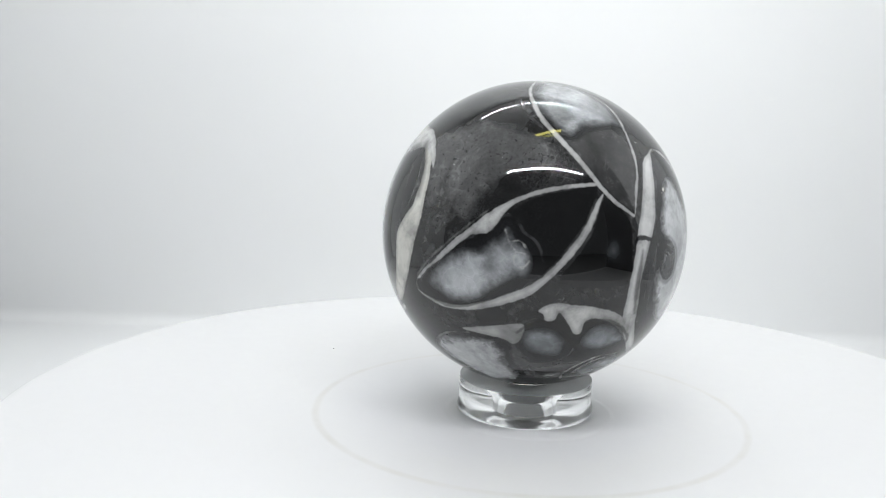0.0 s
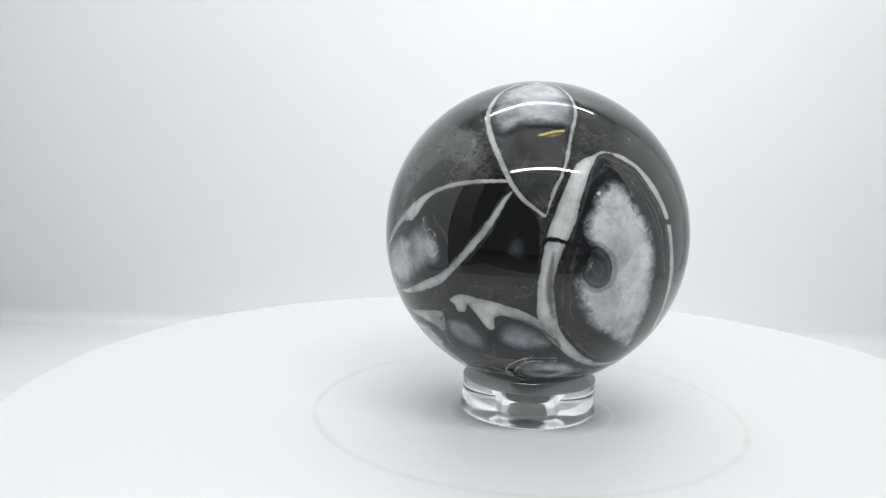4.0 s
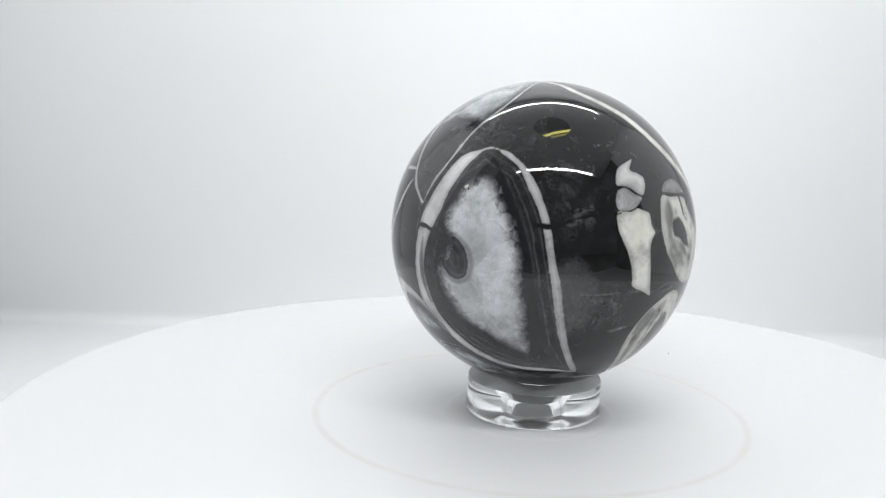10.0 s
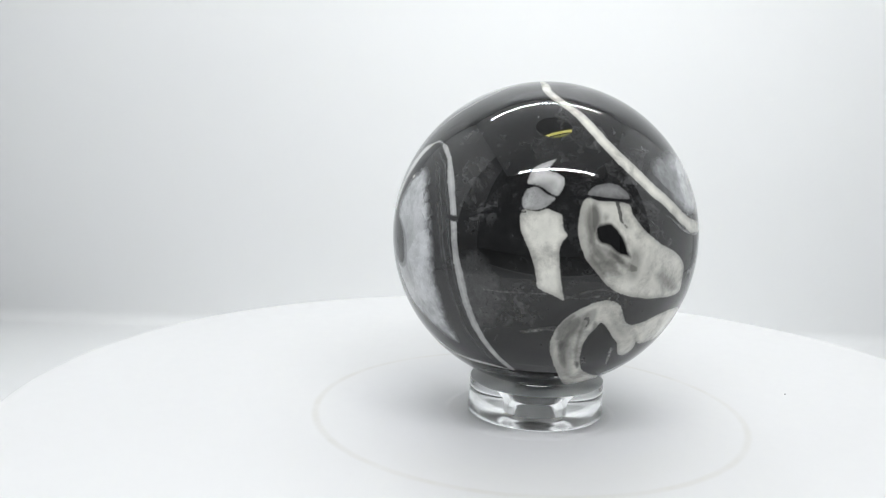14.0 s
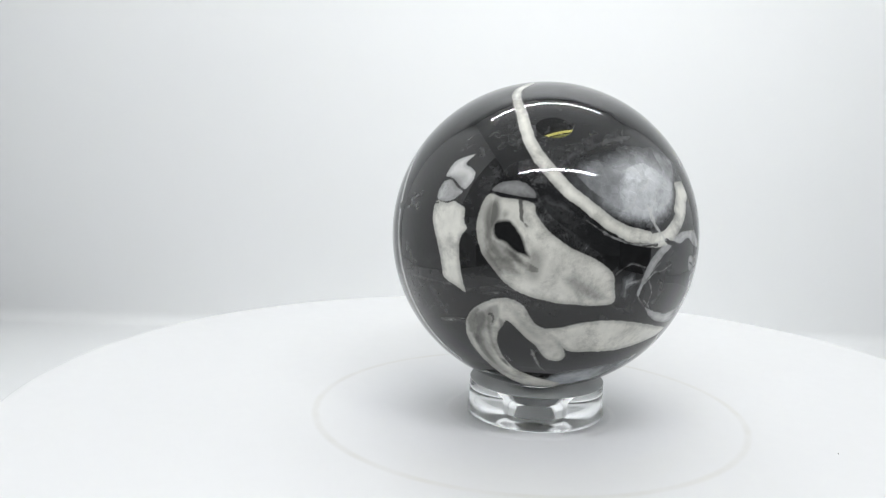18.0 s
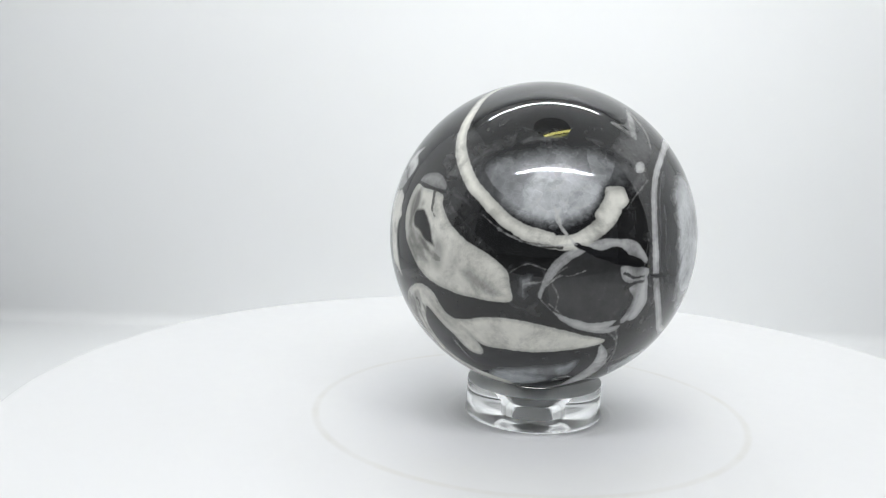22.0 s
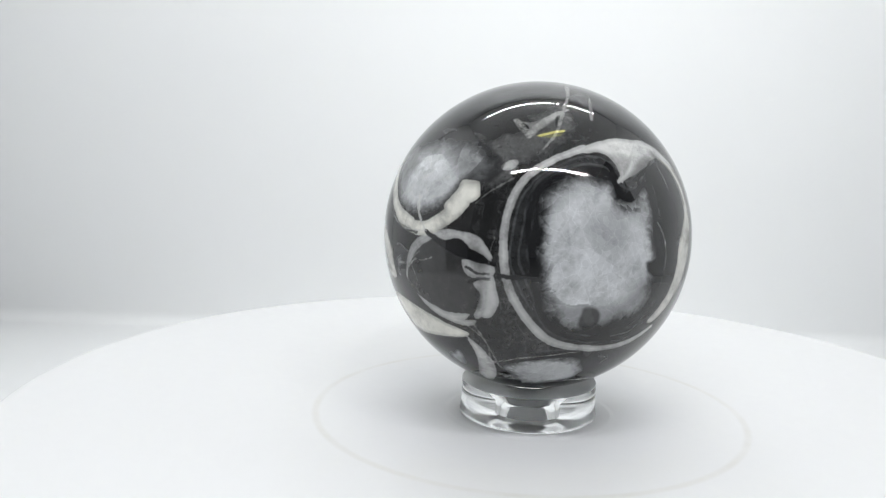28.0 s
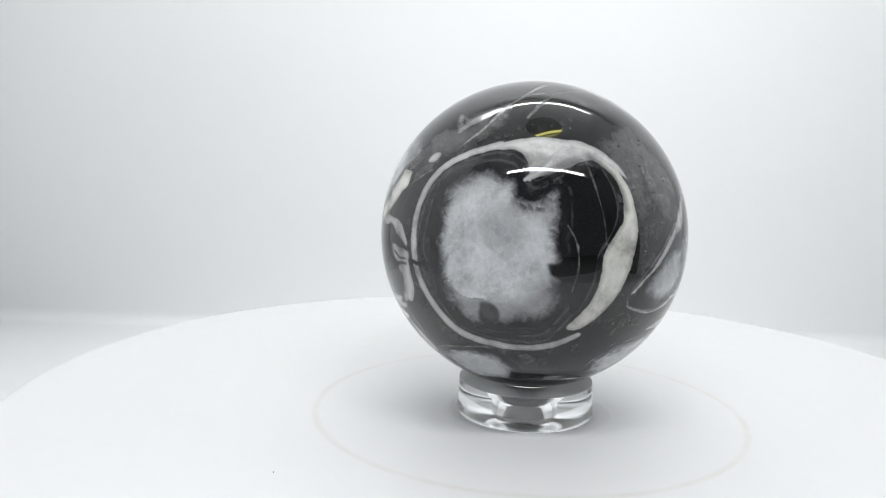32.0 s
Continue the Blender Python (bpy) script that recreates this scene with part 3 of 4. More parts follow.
patch("spot", 0.5, [(-42, -1.5), (-40, 5), (-34.5, 7.2), (-28.5, 3.5), (-26, -2.5), (-27.5, -8.5), (-33, -11), (-38.5, -8.5)])  # eye_halo
patch("spot", 0.9, [(-39.5, -1.7), (-38, 3.6), (-34, 5.4), (-30, 2.4), (-28.3, -2.6), (-29.4, -7.4), (-33.2, -9.2), (-37.6, -7)])  # eye_pupil
patch("spot", 0.5, [(-43, 5.4), (-38.1, 4.5), (-35.5, 2.2), (-36.4, -2.6), (-39.7, -1.9)])  # eye_pupil_tail
line("crack", 1.0, [(-52.6, 5.5, 1.1), (-51.3, 7.2, 1.5), (-48.2, 7.3, 1.5), (-44, 6.2, 1.5), (-39.7, 5.5, 1.1)])  # crack_left
line("crack", 1.0, [(-6.3, 12, 1.3), (-.6, 11.6, 1.9), (1.6, 11.6, 0.9), (10, 15, 0.6), (24.7, 16.1, 0.6)])  # crack_right
patch("shell", 0.55, [(24.4, 26.1), (25.3, 29.8), (27.1, 32.3), (30.6, 33.9), (34.8, 35.4), (33.7, 33.5), (32.4, 32.1), (33.0, 30.8), (35.5, 30.1), (37.7, 28.6), (38.0, 26.4), (37.1, 24.0), (35.4, 22.1), (33.3, 22.6), (30.2, 24.6), (26.9, 25.4)])  # torn_top
patch("shell", 0.53, [(23.2, 19.3), (23.4, 21.5), (24.7, 24.0), (28.2, 25.0), (31.7, 22.9), (34.9, 21.4), (33.4, 19.6), (31.5, 18.1), (28.8, 17.2), (25.7, 17.2), (24.1, 17.6)])  # torn_mid
patch("shell", 0.68, [(23.1, 15.4), (24.1, 16.8), (28.9, 16.7), (32.0, 17.8), (34.3, 17.0), (37.2, 15.9), (37.6, 13.5), (37.9, 11.2), (39.1, 9.1), (37.5, 6.9), (36.9, 4.3), (37.2, 0.7), (37.4, -2.3), (38.4, -7.9), (39.5, -12.8), (37.1, -12.1), (35.0, -11.1), (32.2, -9.8), (30.2, -8.5), (29.6, -5.2), (28.7, -0.9), (27.1, 3.2), (24.9, 7.8), (23.3, 11.2)])  # torn_main
line("crack", 0.8, [(45.1, 21.7, 0.9), (41.3, 22.0, 1.0), (38.2, 20.9, 0.6), (35.4, 21.7, 0.6), (32.3, 22.7, 0.7), (28.2, 25.1, 0.7), (24.5, 25.0, 0.7), (22.8, 24.4, 0.5)])  # torn_crack
patch("shell", 0.62, [(46.6, 22.1), (50.5, 20.8), (57.2, 20.7), (62.1, 19.3), (63.7, 15.8), (67.6, 10.9), (74.6, 5.9), (83.6, 1.8), (90, -2.8), (91.8, -9.3), (91, -14.1), (81, -14.3), (70.4, -13.4), (61.2, -11.4), (54.5, -8), (50, -3.4), (45.5, 1.9), (43.2, 7.7), (42.8, 12.7), (43.8, 18.4)])  # stirrup
patch("spot", 1.0, [(48.7, 11.6), (50.7, 13.0), (54.0, 13.7), (55.9, 12.5), (58.2, 9.7), (60.4, 5.4), (62.2, 1.6), (59.1, 2.2), (55.9, 3.8), (53.2, 5.8), (50.6, 6.8), (49.1, 8.6)])  # stirrup_hole
patch("spot", 0.35, [(46.2, 15.5), (49, 19), (50.2, 14.8), (49.1, 10.1), (49.4, 5.5), (53.6, 3.9), (58.4, 1), (53.8, -.8), (49, 2.6), (46.4, 8)])  # stirrup_shade
line("crack", 0.8, [(57.4, 20.2, 1), (58.1, 16.5, 1.2), (58.7, 13.7, 0.9), (60.6, 11.8, 0.6)])  # stirrup_slot
patch("shell", 0.24, [(46.6, 22.9), (49, 25.6), (53.4, 26.8), (59.7, 25.7), (62.9, 22.2), (61.4, 21), (55.7, 21.5), (50.6, 22.1)])  # stirrup_cap
line("crack", 0.9, [(45.5, 22.1, 0.9), (50.5, 21.5, 1.2), (56.6, 20.9, 1.2), (62.8, 20.6, 0.9)])  # stirrup_cap_line
patch("shell", 0.62, [(39.5, -21.1), (44.5, -16.6), (51.4, -13.4), (57.2, -13.4), (61.2, -16.3), (64.7, -21.8), (70.4, -25.3), (74.9, -30.6), (78, -36.6), (75.2, -39.8), (69.5, -38), (64.9, -32), (58.8, -25.7), (54.6, -21.7), (52.5, -24.2), (50.8, -26.9), (49.7, -32.3), (50.9, -39.2), (54.6, -46.3), (64.1, -51.8), (82.4, -59.2), (78.1, -71.2), (53.5, -62.7), (43.3, -50.4), (38.5, -41.2), (36.1, -33.8), (36.8, -27)])  # hook
patch("spot", 0.6, [(40.1, -24), (43.2, -20.1), (45.2, -23.3), (42.9, -29.9), (43.6, -37), (46, -45.5), (41.5, -40.7), (39.3, -31.9)])  # hook_shade
patch("spot", 0.7, [(47.4, -19.6), (49.5, -18.7), (49.8, -22.8), (47.9, -24.2)])  # hook_shade
patch("dark", 1.0, [(54.6, -22.8), (62.3, -29.3), (67.1, -35.8), (72.3, -47.7), (61.9, -47.9), (53.4, -39.9), (51.3, -30.2)])  # hook_hole
patch("shell", 0.7, [(67.9, -24.6), (75.2, -22.8), (83.5, -20.8), (93.6, -20.6), (106.3, -22.8), (118.9, -26), (128.7, -28.7), (124.5, -31.7), (111.8, -33.6), (99.9, -35), (88.1, -34.6), (78.8, -34.1), (74.5, -30.5)])  # blade
patch("dark", 0.9, [(77.4, -39.8), (103.3, -34.4), (124, -30.3), (128, -35.7), (127.3, -44.5), (113.7, -60.5), (78.1, -66.8), (63.9, -60)])  # pocket_dark
patch("geode", 0.38, [(77, -47.9), (98.3, -43.1), (115.1, -39.4), (120.6, -39.3), (119.2, -47.1), (109.9, -55.8), (89.9, -62.3), (67, -62.1)])  # pocket_quartz
patch("shell", 0.52, [(126.8, -30), (132.6, -35.1), (136.2, -42.6), (135.5, -50.5), (126.2, -60.8), (107.2, -72.1), (122.8, -52.9), (127.9, -43.3), (128.1, -36.3)])  # pocket_crescent
patch("grey", 0.034, [(103.7, -7.2), (107, -.7), (114.2, 4.2), (124.3, 3.7), (131.1, -1.7), (134, -11.5), (132.3, -21.2), (125.3, -22.9), (115.1, -19.9), (106.1, -16.1)])  # loop_fill
patch("shell", 0.4, [(101, -10.9), (101.9, -6.8), (103.4, -2.6), (106.3, 1.7), (110.6, 4.8), (114.5, 6.2), (113.3, 4.1), (109.5, 1.4), (106.4, -1.5), (104.2, -5.2), (102.7, -9.3), (102, -12.2)])  # loop_left
patch("shell", 0.5, [(110.5, 4.6), (113.9, 6.5), (117.5, 7.8), (122.6, 8.6), (127.9, 8.4), (132.4, 7.4), (136.5, 4.8), (138.6, 1.7), (139.4, -1), (137.3, 0.7), (133.9, 2.4), (131.4, 3.2), (130, 4.8), (125.9, 6), (122.3, 4.9), (118.4, 5.1), (114.5, 4.9)])  # loop_top
patch("shell", 0.52, [(128.7, -1), (131.4, -.6), (135.5, -1.3), (139.4, -1), (140.6, -3.3), (139.7, -6.2), (139.1, -9.3), (138.4, -13.4), (136.9, -18.8), (133.9, -21.9), (132.1, -21), (134.1, -16.7), (135.3, -12.5), (133, -8.7), (135.2, -6.9), (133.3, -6.9), (130.7, -5.9), (129.4, -4.2)])  # loop_right
patch("shell", 0.42, [(106.5, -16.7), (111.3, -18.6), (116.9, -20.2), (122.6, -22.1), (128.2, -22.9), (133.1, -22.4), (131.4, -24.8), (125.6, -25.6), (119.9, -24.6), (114.9, -23.1), (109.8, -20.3)])  # loop_bottom
line("crack", 1.0, [(112.6, 6.6, 1.2), (116.4, 5.2, 2.1), (121.1, 3.2, 1.8), (126.1, 1.4, 2.1), (132.7, 0.2, 1.9), (140.2, -1.2, 1.3)])  # loop_crack
patch("geode", 0.46, [(94.1, -4.3), (98.8, -4.1), (99.0, -6.8), (97.0, -8.7), (97.0, -12.3), (94.5, -11.7), (94.0, -7.6)])  # chip
line("vein", 0.3, [(96.1, -7.2, 0.6), (103.3, -5.7, 0.6), (106.7, -3, 0.4), (109.8, -.8, 0.4)])  # loop_hair
line("shell", 0.66, [(46.3, 57.7, 3.6), (53.6, 48.6, 4.3), (59.3, 39.9, 4.5), (65.9, 32.5, 4.7), (72.4, 25.8, 4.7), (79.4, 20.5, 4.7), (87.7, 14.2, 4.7), (95.4, 10.1, 4.9), (104, 8.1, 5.1)])  # arc_upper
line("shell", 0.66, [(95.8, 9.4, 4.7), (102.6, 7.5, 4.7), (108.4, 7.1, 4.9), (113.1, 7.9, 5.1), (116.7, 9.6, 5.6), (122.1, 13.6, 5.8), (126.4, 18.1, 6)])  # arc_end
line("crack", 0.9, [(82.1, 12.6, 0.9), (89.9, 8.1, 1.5), (97.4, 6.1, 1.5), (107.9, 5.5, 1.1)])  # arc_shadow
line("vein", 0.6, [(80.5, 14.4, 0.4), (87.9, 9.8, 0.6), (95.5, 6.8, 0.6), (103, 6, 0.6), (112.6, 6.7, 0.4)])  # arc_hair
patch("geode", 0.47, [(69.3, 23.9), (74.7, 30.3), (80.7, 35), (91.1, 38.4), (106.7, 40.5), (121.2, 40), (132.5, 36.1), (137.6, 31.4), (132.4, 26.5), (125.7, 24.8), (122, 20.1), (118.1, 16.4), (111.9, 12.9), (102.5, 12.1), (94.6, 13.3), (87, 15.5), (80.1, 18.9), (73.7, 22.3)])  # arc_quartz
line("vein", 0.75, [(105.1, 18.6, 1.1), (106.6, 14.9, 1.3), (107.9, 11.6, 0.9), (112, 7.4, 0.6)])  # arc_flaw
line("shell", 0.5, [(172.7, 40, 3), (159.1, 35.3, 2.6), (149.5, 29, 2.8), (144.8, 20.9, 2.8), (143.1, 12.1, 2.8), (143.2, 2.6, 3), (144.9, -6.8, 3), (148.2, -14.5, 3.2), (153.9, -22.5, 3.2), (161.1, -28.9, 3.2), (172.2, -31.9, 3.2), (186.1, -33, 3), (197.7, -31.3, 3), (207.5, -26.5, 2.6)])  # dome_left
patch("shell", 0.55, [(169.2, 39.1), (179, 42.5), (191.4, 44.2), (204.1, 42.5), (212.4, 39.1), (203.7, 36.2), (194.2, 33.9), (189.6, 30.1), (186.2, 27.1), (185.8, 32.1), (183.3, 36.3), (178.7, 38.4), (172.8, 37.9)])  # dome_top
patch("shell", 0.58, [(-152, 42), (-142, 36.5), (-137, 30), (-134.3, 24), (-133.3, 17.5), (-133.2, 10.2), (-135.2, 1.6), (-137.5, -5.7), (-141.4, -13.2), (-147, -19.8), (-153.1, -24.1), (-157.5, -23), (-152, -16.1), (-149, -10.2), (-147.3, -2.7), (-147, 2.2), (-144.8, 6.9), (-141.2, 11.5), (-139, 15), (-138.4, 22.3), (-140.5, 28.7), (-145.8, 33.8), (-152, 37.5)])  # dome_right
patch("dark", 0.75, [(172.8, 37.7), (184.4, 35.2), (189.1, 28.1), (202, 35.3), (212.1, 37.3), (217.9, 27.5), (219.6, 17.5), (215.5, 8.2), (210.9, 0.9), (210.3, -8.9), (201.8, -22.2), (195.7, -29.2), (185.5, -30.7), (172, -29.7), (162.3, -26.7), (155.7, -20.4), (149.9, -12.2), (146.5, -4.6), (144.7, 2.8), (145.1, 12.3), (147, 21.2), (152, 28.1), (160.6, 33.7)])  # dome_inside
patch("dark", 1.0, [(-157.9, 32.1), (-146.3, 31.9), (-141.6, 21.5), (-143.3, 11.9), (-148.8, 4.7), (-150.7, -6.8), (-156, -17.8), (-159.3, -6.1), (-158.9, 5.3), (-160.2, 16.5), (-162.5, 24.2)])  # dome_black
patch("geode", 0.60, [(155.9, 23.8), (164.6, 29), (173, 30.2), (181.5, 28.4), (182.9, 22.2), (187.3, 19.7), (192.8, 22.9), (197.4, 23.2), (197.9, 14.7), (196.9, 7.3), (198.5, -.2), (198.3, -8), (197.7, -16.2), (192, -20), (183.9, -22.1), (173.8, -23.6), (165.6, -23), (159.6, -17.3), (156.7, -9.3), (155, 0.2), (154.5, 7.7), (154.5, 16.1)])  # dome_quartz
line("crack", 0.85, [(178.6, 35.7, 1.7), (182.5, 32.5, 1.9), (182.7, 27.1, 1.9), (184.6, 23, 2.1), (188.2, 21.2, 2.1), (192.2, 23.3, 1.9), (194.5, 26.6, 1.7), (192.5, 28.1, 1.1), (189.1, 26.2, 1.1)])  # dome_hook
line("crack", 0.7, [(-163.5, 27.1, 1.3), (-160.5, 19.4, 1.9), (-162.1, 11, 1.7), (-160.2, 3.5, 1.7), (-159.3, -6.1, 1.7), (-160, -16.4, 1.3), (-163.4, -20.6, 0.9)])  # dome_edge
patch("spot", 0.85, [(170.5, -18.5), (172.3, -15.1), (175.6, -15), (178.1, -17.7), (177.8, -22.2), (173.8, -23.8), (170.9, -22.6)])  # dome_spot
patch("spot", 0.95, [(-166.1, -.4), (-163.7, 0.2), (-159.9, -1.3), (-160, -4.5), (-164.3, -4.3)])  # dome_notch
line("crack", 1.0, [(142, -4.8, 0.9), (146.5, -5.2, 1.5), (149.7, -4.6, 1.1), (153.7, -4.5, 0.9)])  # dome_crack
line("vein", 0.2, [(-151.7, 36.3, 0.4), (-148.5, 23.8, 0.4), (-146.7, 14, 0.4), (-146.1, 6.4, 0.4)])  # dome_hair
patch("dark", 0.9, [(138.3, -42.7), (155.4, -35.9), (171.1, -34.6), (178.1, -39.3), (186.6, -48), (180, -58.8), (149.9, -71.2), (127.3, -65.9), (136.2, -51.2)])  # foot_dark
patch("geode", 0.5, [(141.8, -43.6), (154.9, -38.5), (170, -36.9), (175.7, -40.1), (182, -47.9), (177, -53.9), (158.4, -58.7), (144.6, -55.9), (141.2, -48.9)])  # foot_quartz
patch("shell", 0.42, [(-116.4, -28.1), (-105.9, -25.6), (-92, -23.1), (-92.3, -29.5), (-95.5, -32.6), (-99.5, -30.5), (-108.8, -29.4)])  # sill
patch("geode", 0.56, [(-136.2, -39.1), (-122.8, -32.1), (-109.2, -31.6), (-101, -33.8), (-99.1, -42.7), (-93.4, -55.2), (-113.6, -63.3), (-127.4, -53.5), (-137.2, -47.9)])  # sill_quartz
line("crack", 0.6, [(-136, -37.5, 0.9), (-122.3, -30.9, 0.9), (-109, -30.8, 0.9), (-100.3, -33.7, 1.1), (-98.2, -42.6, 1.1), (-92.5, -51.5, 0.9)])  # sill_line
patch("shell", 0.55, [(-86.4, -17.3), (-82.3, -14.6), (-75.4, -14.7), (-66.8, -16), (-56.8, -18.9), (-48.3, -24.6), (-43.4, -32), (-52, -25.4), (-63.4, -20.9), (-68.6, -21.8), (-69.2, -26.7), (-72.2, -26.8), (-76.1, -21.4), (-79, -18.2), (-80.4, -21.2), (-83.7, -21.5), (-84.9, -18.8)])  # moustache
patch("dark", 0.6, [(-91.7, -26.8), (-84.7, -22), (-78.7, -20.2), (-73.3, -26.8), (-68.2, -24.5), (-62.1, -21.5), (-51.3, -26.7), (-43.6, -34.2), (-51.2, -39.9), (-71.6, -41.3), (-90.2, -41.7)])  # moustache_dark
patch("geode", 0.29, [(-91.3, -27.3), (-83.4, -24.4), (-75.4, -29.4), (-76.8, -37), (-87.9, -36.1)])  # moustache_blob
patch("geode", 0.29, [(-67.9, -29.6), (-64.8, -24.2), (-55.8, -24.9), (-46.3, -31.5), (-54.4, -35.5), (-64.1, -34.5)])  # moustache_blob
patch("grey", 0.05, [(-97.6, -35.8), (-74.4, -41.2), (-41.6, -41.8), (-28.6, -54.9), (-61.4, -58.3), (-93.3, -53.3)])  # under_grey
patch("geode", 0.36, [(-62.8, -50.9), (-57.1, -43.6), (-46.7, -41.4), (-34.2, -43.9), (-22.5, -50), (-35.7, -55.2), (-49.9, -57.4)])  # agate
line("vein", 0.85, [(-43.2, -39.7, 0.4), (-56, -40.2, 0.6), (-64.6, -45.6, 0.6), (-68.4, -51.8, 0.6), (-63.3, -58.6, 0.6), (-48.7, -60.8, 0.4)])  # agate_ring
line("vein", 0.85, [(-42.6, -41.5, 0.4), (-54.5, -42.3, 0.6), (-61.2, -47.4, 0.6), (-62.6, -53.1, 0.6), (-53.7, -57.5, 0.4)])  # agate_ring
patch("spot", 0.6, [(-50.2, -50), (-44.6, -48), (-37.6, -49.4), (-41.1, -52.3)])  # agate_eye
line("vein", 0.5, [(139.7, 31.9, 1.7), (142.4, 33.1, 3), (144.2, 31.5, 1.7)])  # hair_patch
line("vein", 0.3, [(131.7, 18.3, 0.4), (135.9, 22.4, 0.6), (144.5, 27.9, 0.6)])  # hair
line("vein", 0.3, [(138.4, -1.4, 0.4), (138.9, 3.9, 0.4), (140, 7.6, 0.4)])  # hair
line("vein", 0.35, [(131.9, -24.8, 0.6), (135.9, -32.8, 0.6), (135.9, -42.6, 0.6), (145.6, -38, 0.4)])  # hair
line("vein", 0.18, [(24.3, -26.3, 0.4), (30.7, -24.7, 0.6), (37.9, -23.3, 0.4)])  # hair
line("vein", 0.12, [(38.4, -12.5, 0.6), (50.4, -9.2, 0.6), (58, -10.2, 0.4)])  # hair
line("vein", 0.25, [(-62.5, -58.1, 0.6), (-59.9, -46.3, 0.6), (-54.9, -39.3, 0.6), (-50.5, -34.3, 0.4)])  # hair
line("vein", 0.2, [(-135.9, 73.9, 0.9), (-113.3, 71.6, 0.9)])  # hair
line("vein", 0.2, [(-139.5, -16.4, 0.4), (-129.5, -5.3, 0.6), (-118, 5.3, 0.6), (-105.7, 15.8, 0.6)])  # hair
patch("cloud", 0.05, [(-137.1, 44.4), (-124, 51.1), (-103.7, 44.1), (-99.3, 30.8), (-107.2, 20.3), (-114.1, 10), (-122.5, 16.8), (-129.9, 30.5)])  # haze
patch("cloud", 0.05, [(-133.8, 42.3), (-119.4, 52.5), (-86, 43.3), (-80.4, 30), (-95.5, 28.7), (-108.6, 23.1)])  # haze
patch("cloud", 0.065, [(127.5, 39.6), (146.9, 48.4), (161.6, 44.5), (154.6, 34.3), (140.3, 30.3), (133.7, 32.3)])  # haze
patch("cloud", 0.06, [(136.2, 43.1), (147.6, 50.6), (166.3, 51.6), (165.2, 41.3), (148.7, 36.8), (137.3, 37.1)])  # haze
patch("cloud", 0.04, [(-144.6, 45.6), (-120.5, 39.6), (-124.4, 24.2), (-132, 10.9), (-135.3, 23), (-141.7, 36)])  # haze
patch("cloud", 0.05, [(63, 26.9), (72.3, 21.6), (79.2, 13.4), (78.5, 7.7), (68, 14.1), (61.9, 22)])  # haze
patch("cloud", 0.04, [(68.2, 24.5), (75.3, 21.2), (84, 13.3), (93.6, 7.3), (86.2, 7), (74.3, 13.5), (67, 20.5)])  # haze
patch("cloud", 0.04, [(-2.3, -2.9), (14.4, 1.3), (19.2, -19.2), (3.6, -28.8)])  # haze
patch("cloud", 0.06, [(142.8, 53), (168.6, 60.3), (173, 48.3), (157.2, 40.7)])  # haze
patch("ash", 0.68, [(43.5, 16.2), (49.4, 21), (52.1, 12.1), (48.9, 4.5), (54.8, -.7), (52.1, -4.7), (46.2, 1.5)])  # stirrup_ash
patch("ash", 0.45, [(61.8, 5.3), (66.6, 2.6), (65.2, -6), (60.5, -4.2)])  # stirrup_ash
patch("ash", 0.5, [(39, -25.4), (44.4, -17.7), (49.5, -18.3), (45.8, -29.5), (49, -45), (54.2, -55.1), (42.3, -48.3), (38.1, -34.9)])  # hook_ash
patch("ash", 0.35, [(56.3, -15.5), (61.6, -20.7), (68.7, -27.8), (64.5, -29.2), (58.7, -23.2)])  # hook_ash
patch("ash", 0.4, [(26.8, 26.3), (35.1, 27.6), (33.4, 18.9), (26.6, 17.6)])  # torn_ash
patch("ash", 0.5, [(130.7, 6.6), (138.7, 0.1), (137.7, -9.5), (134.9, -17.8), (131.9, -24.8), (133.7, -9.5)])  # loop_ash
patch("ash", 0.4, [(170.3, 39.9), (182.4, 38.5), (194.1, 35.3), (188.1, 29.1), (184.2, 34.2)])  # dome_top_ash
patch("ash", 0.5, [(-64.1, -18.3), (-48, -23.4), (-43.8, -31.9), (-57.2, -24.8)])  # moust_ash
patch("ash", 0.45, [(-101.4, -25.3), (-91.8, -24.3), (-92.8, -31.7), (-99.5, -30.2)])  # sill_ash
line("crack", 0.75, [(178.5, 32, 1.1), (168.6, 32, 1.5), (161.3, 29.6, 1.7), (154.9, 25.5, 1.9), (151.2, 20.2, 1.7), (151, 11.1, 1.9), (152.5, 1.9, 1.7), (153.7, -7.6, 1.7), (156.7, -17.6, 1.7), (163.4, -25.6, 1.7), (176.2, -27.7, 1.9), (188.9, -25.6, 1.5), (197.1, -22.5, 1.1)])  # dome_rim
line("crack", 0.7, [(-25.9, 31.4, 1.3), (-32.1, 27.5, 1.7), (-37, 20.5, 1.7), (-39.5, 14.1, 1.5), (-40.8, 9.3, 1.1)])  # eye_rim
line("crack", 0.7, [(-22.6, 31.5, 1.1), (-16.1, 22.7, 1.5), (-11.2, 13.3, 1.7), (-7.9, 3, 1.7), (-5.2, -10.8, 1.7), (-2, -26.9, 1.7), (-.1, -39.4, 1.3)])  # eye_rim
line("crack", 0.6, [(-44.6, -2.4, 0.9), (-43.7, -12.3, 1.1), (-40.8, -21.8, 1.3), (-32.4, -31, 1.3), (-18.6, -38.5, 1.3), (-2.2, -42.1, 1.1)])  # eye_rim
patch("milk", 0.4, [(95.2, 27), (106.6, 32.3), (115, 27.2), (111, 18.2), (101, 15.2), (96.2, 20)])  # arc_bright
